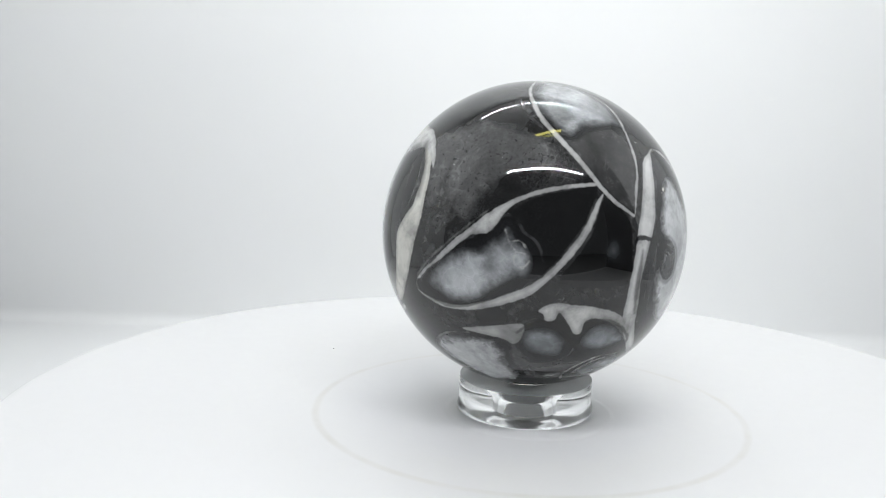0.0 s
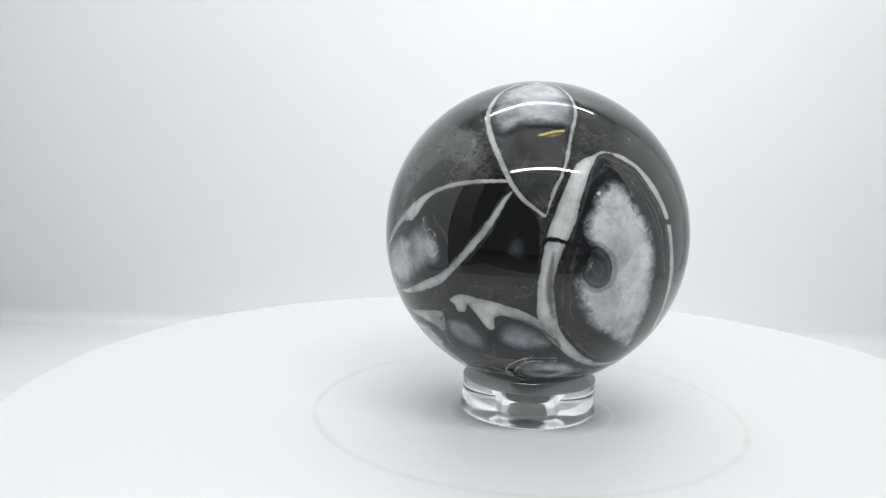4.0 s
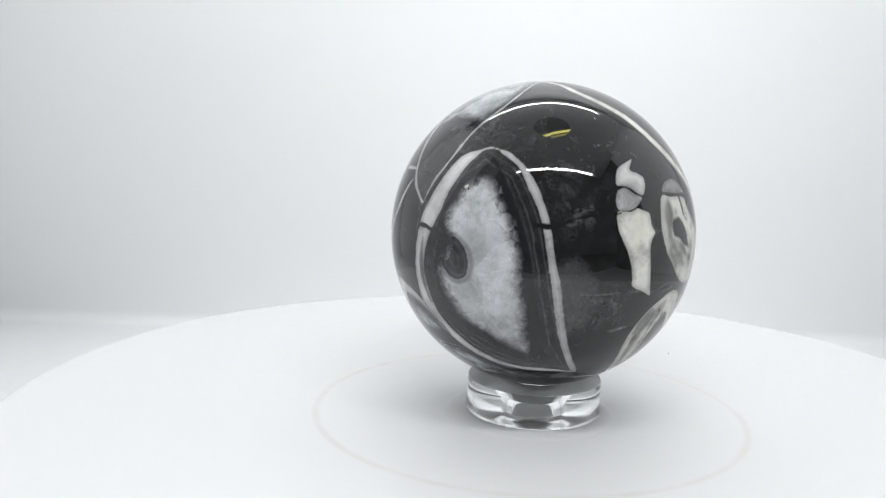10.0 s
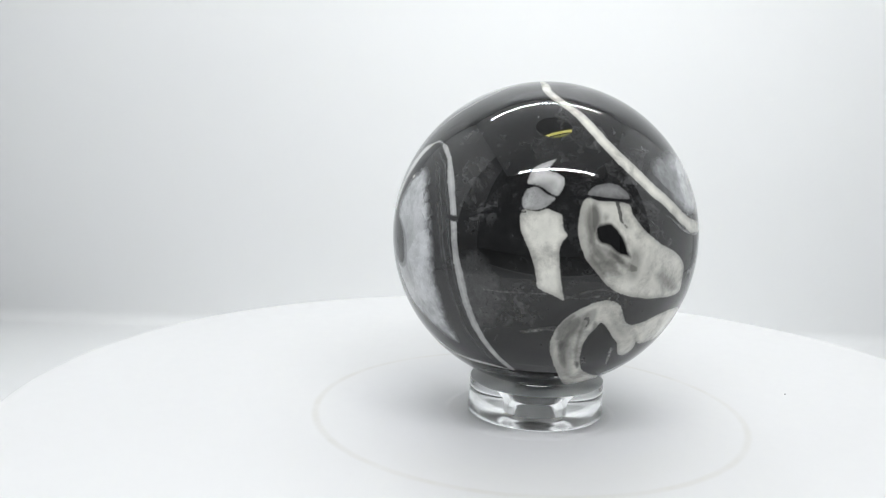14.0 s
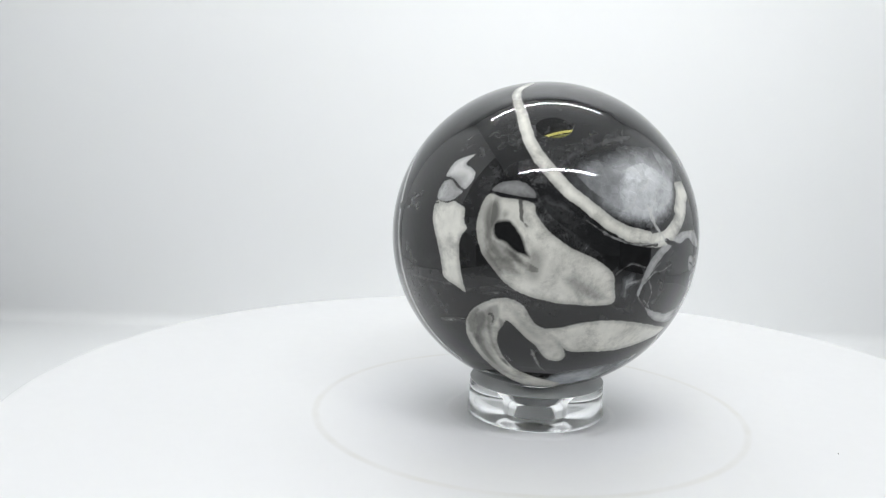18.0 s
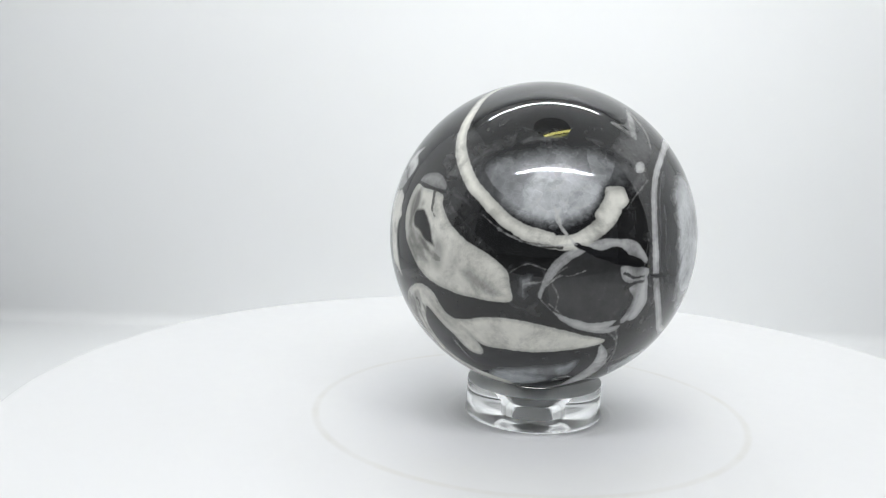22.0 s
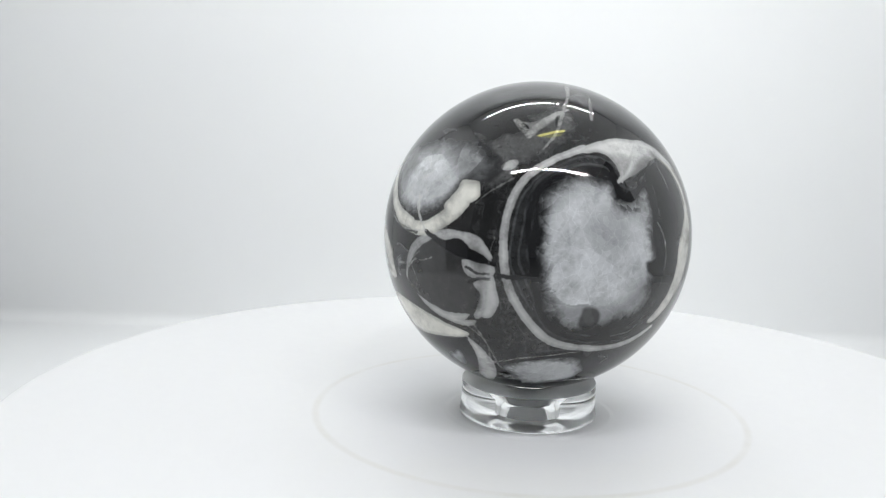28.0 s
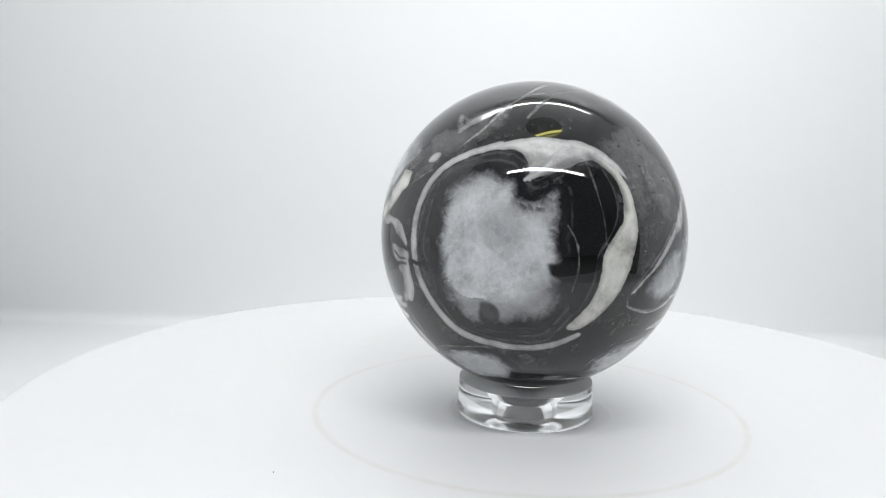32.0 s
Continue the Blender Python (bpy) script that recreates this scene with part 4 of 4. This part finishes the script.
patch("milk", -0.8, [(67.2, 23.8), (75.6, 31.4), (81.9, 34.8), (91.1, 37.3), (93.1, 32.1), (88.7, 26), (87.8, 19.3), (90.8, 13.8), (81.1, 17.6), (73.9, 21.4)])  # arc_dim
patch("milk", -0.72, [(112.3, 40.5), (123.2, 40.4), (134.5, 36), (140.2, 31.3), (132.6, 25.5), (125.4, 23.8), (122.6, 27.9), (117.2, 32.2), (110.3, 35.4)])  # arc_dim
patch("milk", -0.6, [(91.1, 38), (112.3, 40.5), (113.4, 36.5), (100.2, 34.3), (90.9, 32.9)])  # arc_dim
patch("milk", -0.5, [(76.8, 31.2), (84, 35.8), (93.1, 32), (92.2, 23.1), (85.2, 22.7)])  # arc_dim
patch("milk", -0.45, [(119.4, 39.9), (130.7, 37.4), (125.7, 28), (119.6, 30.2)])  # arc_dim
patch("milk", -0.3, [(175.4, 16.4), (183.2, 19.4), (186.1, 9.3), (181.5, 2.8), (176.7, 7.3)])  # dome_dim
patch("milk", 0.15, [(159.1, 6.2), (174.2, 1.6), (182.4, -9.7), (169.4, -16.4), (159.6, -7)])  # dome_bright
patch("milk", -0.3, [(-28.9, 7.3), (-22.3, 5.7), (-22.9, 0.1), (-26.6, -1)])  # eye_dim
patch("milk", -0.25, [(-31.8, -10.2), (-24.2, -9.8), (-24.8, -15), (-30.7, -14.2)])  # eye_dim
patch("milk", 0.1, [(-22.8, -2.8), (-12.4, -.8), (-8.5, -21.6), (-17.4, -26.3)])  # eye_bright
# Small highlights put into the colour as bright patches of the shell kind.
patch("shell", 0.9, [(-33.6, 23.2), (-32.2, 23.6), (-32.2, 22.6), (-33.3, 22.2)])  # painted glint
patch("shell", 0.9, [(-32.3, 22.2), (-31.5, 22.4), (-31.9, 21.6)])  # painted glint
patch("shell", 0.8, [(-35, 21.9), (-34.3, 22), (-34.6, 21.5)])  # painted glint
patch("shell", 0.75, [(34.2, 5.6), (35.8, 6.4), (36.6, 5.5), (35.3, 4.5)])  # painted glint
line("vein", 0.45, [(139.4, 51.5, 1.7), (144.3, 47.9, 2.6), (147.9, 44.5, 2.1)])  # hair
line("vein", 0.45, [(147.9, 44.5, 2.1), (152.4, 49.4, 3), (162, 55.4, 2.1), (170.3, 58.2, 1.1)])  # hair
line("vein", 0.4, [(-154.6, 79.8, 2.1), (-185.4, 65.8, 1.1), (-191.4, 59.9, 1.1), (-198.1, 48.2, 1.5), (-202.1, 42.5, 1.1), (-205.3, 39.4, 0.9)])  # hair
line("crack", 0.7, [(162.4, 54.7, 0.9), (161.6, 49, 1.1), (163.1, 52.7, 0.6)])  # hair_crack
line("vein", 0.3, [(174.8, 66.3, 0.9), (200.4, 68.5, 0.9), (188.9, 60.3, 1.1), (182.7, 53.2, 0.9)])  # hair
line("vein", 0.25, [(-159.6, 68.5, 0.9), (-105.3, 70.3, 0.6)])  # hair
patch("milk", -0.5, [(154.6, 24.7), (164.4, 30.4), (181.6, 29.6), (182.4, 25.1), (171.2, 25.7), (161.3, 22.3), (156.3, 14.4), (155, 7.7), (153.4, 15)])  # dome_edge
patch("milk", -0.45, [(-161.5, -.2), (-160.2, -10.1), (-162, -17.4), (-172, -21.5), (-174.7, -18), (-168.3, -12.8), (-166.2, -5.8)])  # dome_edge
patch("milk", -0.5, [(-176.7, 22.3), (-171.7, 19.5), (-166.1, 22.3), (-162.4, 16.6), (-163.8, 11), (-168.9, 14.8), (-174.9, 15.7)])  # dome_edge
line("ash", 0.55, [(46.9, 19.9, 2.1), (46.9, 12, 2.1), (49.2, 4.6, 2.6), (53.5, -.6, 2.6), (58.9, -4.3, 2.1)])  # stirrup_streak
line("ash", 0.7, [(52.7, 15.2, 3), (52.4, 9.8, 2.6), (54.5, 4, 3), (59.9, -.7, 3), (64.3, -2.4, 1.7)])  # stirrup_streak
line("ash", 0.5, [(57.6, 20, 1.7), (59.5, 16, 1.5), (61, 11.8, 1.3)])  # stirrup_streak
line("ash", 0.55, [(78.7, -4.5, 1.7), (78.4, -8.8, 2.1), (79.3, -11.4, 1.3)])  # stirrup_streak
patch("spot", 0.45, [(47.5, -17.9), (51.1, -15.7), (51.9, -19.3), (49.1, -23.7), (46.6, -22.8)])  # hook_spot
patch("spot", 0.5, [(51.5, -20.9), (53.9, -23.7), (54, -27.1), (51.8, -25.5)])  # hook_spot
line("ash", 0.35, [(41.5, -24.8, 2.1), (37.7, -33.4, 2.6), (37.7, -42.3, 2.6), (42.2, -50.2, 2.1)])  # hook_streak
line("vein", 0.5, [(56.2, -17.4, 0.4), (62, -22, 0.4), (68.4, -24.1, 0.6)])  # hair
line("vein", 0.6, [(63.5, -33.8, 0.6), (65, -38.4, 0.9), (67.4, -43.8, 0.6), (69.7, -46.2, 0.4)])  # hair
line("vein", 0.45, [(63.3, -36.8, 0.4), (67.2, -33.2, 0.4), (70, -30.5, 0.4)])  # hair
line("vein", 0.55, [(103.8, -7.3, 0.4), (107.1, -4.2, 0.6), (111.3, -3.6, 0.4), (116, -2, 0.4)])  # hair
line("vein", 0.45, [(104.8, -13.8, 0.4), (110.7, -18.4, 0.4), (117.9, -21.8, 0.6)])  # hair
line("vein", 0.4, [(105.4, -6.7, 0.4), (107.6, -10.8, 0.4), (107.2, -15.6, 0.4)])  # hair
line("vein", 0.4, [(91.6, -3.4, 0.4), (97, -.3, 0.4), (102.9, -1.8, 0.4)])  # hair
line("vein", 0.14, [(11.6, -11.2, 0.4), (34.3, -10.8, 0.4), (43.6, -12.2, 0.6), (51.7, -11.4, 0.4)])  # hair
line("vein", 0.35, [(90.8, 14.3, 0.6), (85, 17.8, 0.4), (81, 19.5, 0.6), (78, 21.6, 0.4)])  # hair
line("vein", 0.8, [(106.9, 18.2, 0.9), (105.8, 14.9, 1.3), (107.4, 12.2, 0.9), (109.4, 10, 0.6)])  # arc_vein
line("vein", 0.5, [(99.8, 32.2, 0.6), (105.2, 29.8, 0.6), (103.7, 24.3, 0.6)])  # arc_vein
line("vein", 0.5, [(117.8, 26.1, 0.6), (110.9, 23.3, 0.9), (108.7, 18.6, 0.6)])  # arc_vein
patch("dark", 0.55, [(62.7, 24.4), (66.7, 26.3), (77.3, 17.4), (88.1, 10.6), (98.6, 5.3), (109.6, 4.4), (102.7, 0.1), (91.5, -1.9), (86.6, 2.6), (78, 8.6), (67.5, 16.1)])  # arc_under
patch("cloud", 0.05, [(62.2, 23.4), (65.5, 26.6), (70.7, 22.1), (69.1, 19.1), (64.6, 20.7)])  # pale_edge
line("ash", 0.45, [(131.1, 25.4, 3.3), (127, 24.8, 2.7), (123.5, 23.9, 2.1)])  # arc_end_ash
patch("spot", 0.45, [(41.8, -21.6), (44.9, -19), (46.8, -21.6), (44.5, -25.7), (41.5, -30.1), (40, -27)])  # hook_spot
patch("spot", 0.8, [(47.5, -19.9), (49.4, -19.5), (49.3, -23.3), (47.6, -22.7)])  # hook_spot
patch("spot", 0.8, [(48.1, -40.3), (51.3, -41.5), (52, -45.9)])  # hook_spot
line("ash", 0.55, [(-149.5, 37, 3.9), (-143.5, 31.4, 3.9), (-139.1, 24.3, 3.6), (-137.3, 18, 2.7)])  # dome_right_ash
line("crack", 0.9, [(130.5, -3.2, 1), (134.4, -4.9, 1.2), (138.7, -4.6, 1)])  # loop_zig
line("crack", 0.9, [(122.9, 3.7, 2.4), (126, 3.4, 3.6), (129.7, 2.9, 2.4)])  # loop_black
line("ash", 0.6, [(46, 18.5, 2.7), (45.3, 12.7, 3), (46.7, 6.4, 3.3), (50.8, 1.2, 3)])  # stirrup_streak
patch("spot", 0.4, [(49.1, 6.4), (53.5, 5.1), (58, 2.3), (59.6, -.4), (55.1, 0.5), (50.8, 2.5)])  # stirrup_smudge
line("vein", 0.45, [(-159.9, 12.9, 0.4), (-156.5, 6.6, 0.6), (-155.7, -1.3, 0.6), (-157.3, -9.3, 0.4)])  # dome_hair
line("vein", 0.4, [(25.4, -26.6, 0.4), (31.3, -24.9, 0.4), (37, -24.8, 0.4)])  # hair
line("vein", 0.35, [(101.8, -12.3, 0.4), (107.3, -17.5, 0.4), (112.7, -20.7, 0.4)])  # hair
line("vein", 0.35, [(126.9, -23.9, 0.6), (135, -31, 0.6), (139, -45.1, 0.6)])  # hair
line("spot", 0.72, [(-49, 3, 1.0), (-49.6, -3, 2.2), (-49.8, -9, 2.4), (-49, -15, 1.8), (-47.6, -20, 0.8)])  # eye_streak
line("ash", 0.7, [(-45.4, 6.1, 1.9), (-46.7, 0.3, 2.1), (-47.5, -6.6, 2.4), (-47.3, -13.8, 2.1), (-45.7, -19.5, 1.7)])  # eye_streak
line("crack", 0.7, [(-43.1, 7.2, 0.9), (-45.1, 0.4, 0.9), (-45.9, -6.5, 0.9), (-45.6, -13.6, 0.9), (-44, -19.2, 0.9), (-41, -25.4, 0.9)])  # eye_line
line("crack", 0.6, [(-131.1, -13.2, 1.3), (-126.4, -17.7, 1.5), (-117.6, -19, 1.5), (-107.1, -15.7, 1.5), (-97, -9.8, 1.5), (-89.6, -5.3, 1.5), (-88.4, -.1, 1.3), (-90.9, 5.4, 1.3)])  # leaf_halo
line("crack", 0.6, [(-93.9, -27, 1.1), (-88.7, -22.9, 1.3), (-82.5, -22.7, 1.3), (-74, -28.9, 1.3), (-72.8, -37.8, 1.3), (-82.4, -41.2, 1.3), (-91.5, -40, 1.1)])  # pocket_halo
line("crack", 0.6, [(-70.1, -30.4, 1.1), (-66.5, -22.4, 1.1), (-56.6, -22.9, 1.1), (-44.4, -31.2, 1.3), (-46.2, -37.5, 1.3), (-62.3, -37.1, 1.3)])  # pocket_halo
line("vein", 0.3, [(-141.7, -47.4, 0.6), (-139.3, -40, 0.6), (-125.9, -32.2, 0.6), (-113.8, -29.7, 0.6)])  # hair
line("ash", 0.4, [(-98.8, 19.3, 1.3), (-89.1, 22.7, 1.1), (-78.9, 25, 0.9)])  # leaf_ash
line("ash", 0.4, [(-91.3, -9.4, 1.3), (-85, -4.7, 1.3), (-78.8, 2.1, 1.3), (-73.2, 10.1, 1.3)])  # leaf_ash
patch("shell", 0.66, [(120.6, 12.6), (124.3, 14.2), (128.7, 17.5), (132.7, 20.3), (132.3, 23.2), (131.4, 25.6), (128.9, 26), (126.4, 26.1), (123.9, 25.6), (122.8, 22.2), (120.9, 19.3), (119.1, 16.6)])  # arc_end
line("shell", 0.66, [(-80.9, 84.4, 2.4), (11.4, 81.8, 2.8), (27, 71.4, 3.2), (35.1, 65.8, 3.4), (41.8, 61.2, 3.4)])  # arc_top
line("vein", 0.75, [(-99, 10, 0.5), (-97.5, 6, 0.6), (-95, 3, 0.5), (-92, 2.5, 0.4)])  # leaf_vein
line("vein", 0.7, [(-97.5, 6, 0.4), (-94, 6.5, 0.5), (-92, 4.5, 0.4)])  # leaf_vein
line("vein", 0.75, [(-95, 3, 0.5), (-95.5, -1, 0.5), (-92.5, -2.5, 0.7), (-90.5, 0, 0.4)])  # leaf_vein
line("vein", 0.6, [(109, 29, 0.4), (106, 25.5, 0.7), (101, 24, 0.5), (96, 26, 0.4)])  # arc_vein
line("vein", 0.6, [(106, 25.5, 0.6), (108, 21, 0.7), (113, 18.5, 0.5), (117, 20, 0.4)])  # arc_vein
line("vein", 0.55, [(101, 24, 0.5), (98.5, 19.5, 0.6), (94, 17.5, 0.4)])  # arc_vein
line("vein", 0.55, [(98.5, 19.5, 0.5), (103, 16.5, 0.6), (106.5, 16, 0.4)])  # arc_vein
patch("shell", 0.42, [(101.8, -10.1), (102.7, -5.4), (104.6, -1.5), (107.8, 2.1), (112.0, 4.6), (116.5, 5.5), (115.3, 3.8), (110.9, 1.3), (107.4, -2.1), (105.2, -5.0), (103.4, -7.9)])  # loop_left_wide
patch("shell", 0.5, [(128.7, 8.4), (133.2, 7.8), (137.2, 4.8), (139.6, 0.9), (136.9, 0.9), (134.2, 3.8), (131.1, 5.5), (128.7, 6.6)])  # loop_top_wide
patch("shell", 0.5, [(129.6, -1.3), (134.9, -1.2), (138.9, -2.8), (141.0, -8.2), (141.9, -15.0), (139.3, -20.1), (135.1, -20.5), (136.1, -15.6), (136.5, -10.3), (134.4, -6.4), (130.9, -6.1)])  # loop_right_wide
line("crack", 0.8, [(131.4, -8.4, 0.8), (134.1, -6.8, 1.1), (138.7, -6.3, 0.9)])  # loop_notch
patch("shell", 0.5, [(110.0, -18.2), (114.4, -19.7), (120.5, -21.0), (126.7, -20.6), (130.8, -20.4), (127.8, -23.4), (121.7, -24.4), (115.4, -22.7), (111.9, -20.8)])  # loop_bottom_wide
patch("cloud", 0.06, [(127.3, 34.1), (136.5, 35.9), (145.6, 33.4), (145.5, 26.7), (137.6, 22.6), (132.6, 24.7), (126.5, 27.5)])  # mottle
patch("cloud", 0.05, [(113.1, 37.6), (124.1, 39.0), (131.4, 34.7), (125.2, 28.8), (117.4, 29.5), (112.8, 32.8)])  # mottle
patch("shell", 0.42, [(141.7, 34.3), (144.7, 34.5), (144.9, 32.6), (142.7, 30.8), (139.9, 30.7), (139.8, 32.6)])  # white_spot
patch("shell", 0.5, [(-175.5, 27.0), (-171.6, 31.8), (-165.5, 36.7), (-160.3, 40.9), (-155.7, 43.4), (-144.5, 39.9), (-138.9, 35.3), (-135.4, 31.2), (-134.7, 28.1), (-139.1, 32.0), (-145.7, 35.0), (-153.5, 34.5), (-160.2, 31.7)])  # bulb
patch("ash", 0.6, [(-172.1, 26.6), (-166.9, 32.6), (-159.6, 36.5), (-152.0, 35.6), (-154.6, 32.2), (-158.2, 28.8)])  # bulb_ash
patch("ash", 0.6, [(50.9, 0.8), (55.3, 1.7), (58.0, -1.2), (55.8, -4.2), (51.7, -2.6)])  # stirrup_smudge
patch("ash", 0.45, [(73.2, -4.7), (77.7, -3.9), (84.2, -7.9), (90.3, -12.2), (82.3, -11.6), (76.1, -8.9)])  # stirrup_smudge
line("ash", 0.55, [(45.3, 18.4, 2.0), (44.9, 13.9, 2.2), (46.2, 9.2, 2.2), (48.8, 4.5, 2.2), (52.1, 0.8, 2.0)])  # stirrup_streak
line("spot", 0.55, [(43.5, -18.8, 1.6), (40.3, -23.0, 2.6), (39.1, -28.6, 2.0)])  # hook_stain
line("spot", 0.5, [(48.1, -21.4, 1.8), (47.2, -25.3, 1.4), (47.3, -33.0, 1.6), (48.9, -40.1, 1.0)])  # hook_stain
line("spot", 0.45, [(42.5, -30.2, 1.2), (41.7, -37.9, 1.6), (45.2, -44.9, 1.0)])  # hook_stain
line("vein", 0.35, [(25.5, -27.0, 0.5), (30.3, -25.5, 0.6), (34.9, -24.7, 0.5), (38.3, -24.9, 0.4)])  # hair
patch("cloud", 0.05, [(7.8, -10.1), (13.3, -10.4), (12.8, -15.0), (9.1, -15.3)])  # blotch
patch("shell", 0.2, [(140.3, 51.2), (145.4, 49.7), (147.3, 47.8), (147.9, 43.2), (153.4, 47.2), (164.6, 54.6), (163.1, 56.6), (153.3, 52.7), (147.4, 50.7)])  # petal
patch("milk", -0.5, [(155.3, -14.0), (160.7, -19.3), (169.0, -22.9), (177.9, -24.3), (186.8, -23.2), (194.7, -17.4), (197.6, -10.3), (197.2, -5.0), (193.0, -5.9), (187.9, -11.9), (181.3, -15.5), (172.8, -13.8), (165.1, -13.7), (158.7, -10.0)])  # dome_low
patch("milk", -0.3, [(172.4, 15.5), (179.1, 16.6), (182.2, 10.6), (180.1, 4.7), (174.2, 6.0), (171.0, 10.7)])  # dome_smoke
patch("milk", -0.45, [(152.6, 15.0), (154.7, 22.2), (161.1, 26.2), (169.2, 26.9), (167.6, 23.8), (161.0, 21.9), (157.4, 16.4), (155.3, 9.2), (154.5, 0.9), (152.5, 5.6)])  # dome_left_dim
patch("ash", 0.7, [(132.0, -11.7), (134.2, -10.7), (136.4, -13.7), (135.9, -17.5), (133.6, -19.2), (132.5, -15.7)])  # loop_ash
line("spot", 0.8, [(172.6, -16.5, 3.2), (174.8, -20.8, 3.4)])  # dome_spot_stem
line("vein", 0.5, [(141.4, -41.5, 0.5), (147.5, -38.9, 0.7), (156.9, -37.0, 0.6), (168.8, -34.8, 0.7), (174.3, -34.4, 0.5)])  # foot_line
line("crack", 0.85, [(141.0, -43.4, 1.2), (148.2, -40.3, 1.4), (157.0, -38.5, 1.3), (169.1, -36.0, 1.4), (174.9, -36.0, 1.2), (179.2, -41.7, 1.2)])  # foot_edge
line("crack", 0.8, [(71.1, -42.5, 1.2), (85.6, -39.7, 1.6), (103.1, -36.1, 1.5), (117.1, -33.4, 1.5), (127.1, -31.4, 1.2)])  # pocket_edge
line("shell", 0.66, [(35, 65.8, 3.2), (41.8, 61.2, 3.4), (46.3, 57.7, 3.6), (53.6, 48.6, 4.1)])  # arc_bridge
line("shell", 0.45, [(-31, 36.9, 1.2), (-28, 37.9, 0.8), (-26.4, 38, 0.6)])  # eye_tip
line("shell", 0.45, [(-25, 37.9, 0.6), (-22.5, 37.4, 0.9)])  # eye_tip
# -- end of the pattern


def stone_ball():
    """The ball, split along its inclusions: plain stone, each fossil shell and each quartz pocket."""
    ball = tagged(new("stone_ball"), "polished black stone ball with white fossil shells and quartz", "stone ball")
    rows = LAT - 1
    quads = np.arange(rows * LON).reshape(rows, LON)
    right = np.roll(quads, -1, 1)
    faces = np.stack([quads[:-1], right[:-1], right[1:], quads[1:]], -1).reshape(-1, 4)
    owner = PATTERN.owner[faces[:, 0]]
    south, north = rows * LON, rows * LON + 1
    caps = [[south, int(b), int(a)] for a, b in zip(quads[0], right[0])]
    caps += [[north, int(a), int(b)] for a, b in zip(quads[-1], right[-1])]
    names = {"stone": ("stone", "dark grey stone with fine pale clouds"),
             "shell": ("fossil_shell", "pale cream fossil shell"),
             "geode": ("quartz_pocket", "milky white quartz pocket")}
    for number, kind in enumerate(PATTERN.pieces):
        chosen = faces[owner == number]
        if len(chosen) < 4:
            continue
        used = np.unique(chosen)
        polys = np.searchsorted(used, chosen).tolist()
        if number == 0:
            used = np.unique(np.concatenate([used, np.unique(np.array(caps))]))
            polys = np.searchsorted(used, chosen).tolist() + [np.searchsorted(used, c).tolist() for c in caps]
        points = PATTERN.points[used]
        name, label = names[kind]
        data = bpy.data.meshes.new(name)
        data.from_pydata((points * BALL_R).tolist(), [], polys)
        for layer in Pattern.KINDS:
            for title, values in ((layer, PATTERN.depth[layer]), (layer + "_tone", PATTERN.tone[layer])):
                data.attributes.new(title, "FLOAT", "POINT").data.foreach_set("value", values[used].astype(np.float32))
        data.materials.append(STONE)
        data.shade_smooth()
        data.normals_split_custom_set_from_vertices(points.tolist())
        ob = new(name, data)
        ob.parent = ball
        tagged(ob, label)
    return ball


BALL = stone_ball()


# ---- what moves ----
def motions():
    """The turntable turns evenly and carries the ring and the ball, which stand a little off its axis."""
    plate, ring, ball = [], [], []
    for t in range(33):
        turn = SPIN * t
        a = math.radians(turn + OFF_ANGLE)
        x, y = OFF * math.cos(a), OFF * math.sin(a)
        plate.append((t, pose(0, 0, 0, 0, 0, turn)))
        ring.append((t, pose(x, y, 0, 0, 0, turn)))
        ball.append((t, pose(x, y, BALL_Z, 0, 0, turn)))
    walk(TABLE, plate)
    walk(RING, ring)
    walk(BALL, ball)


motions()
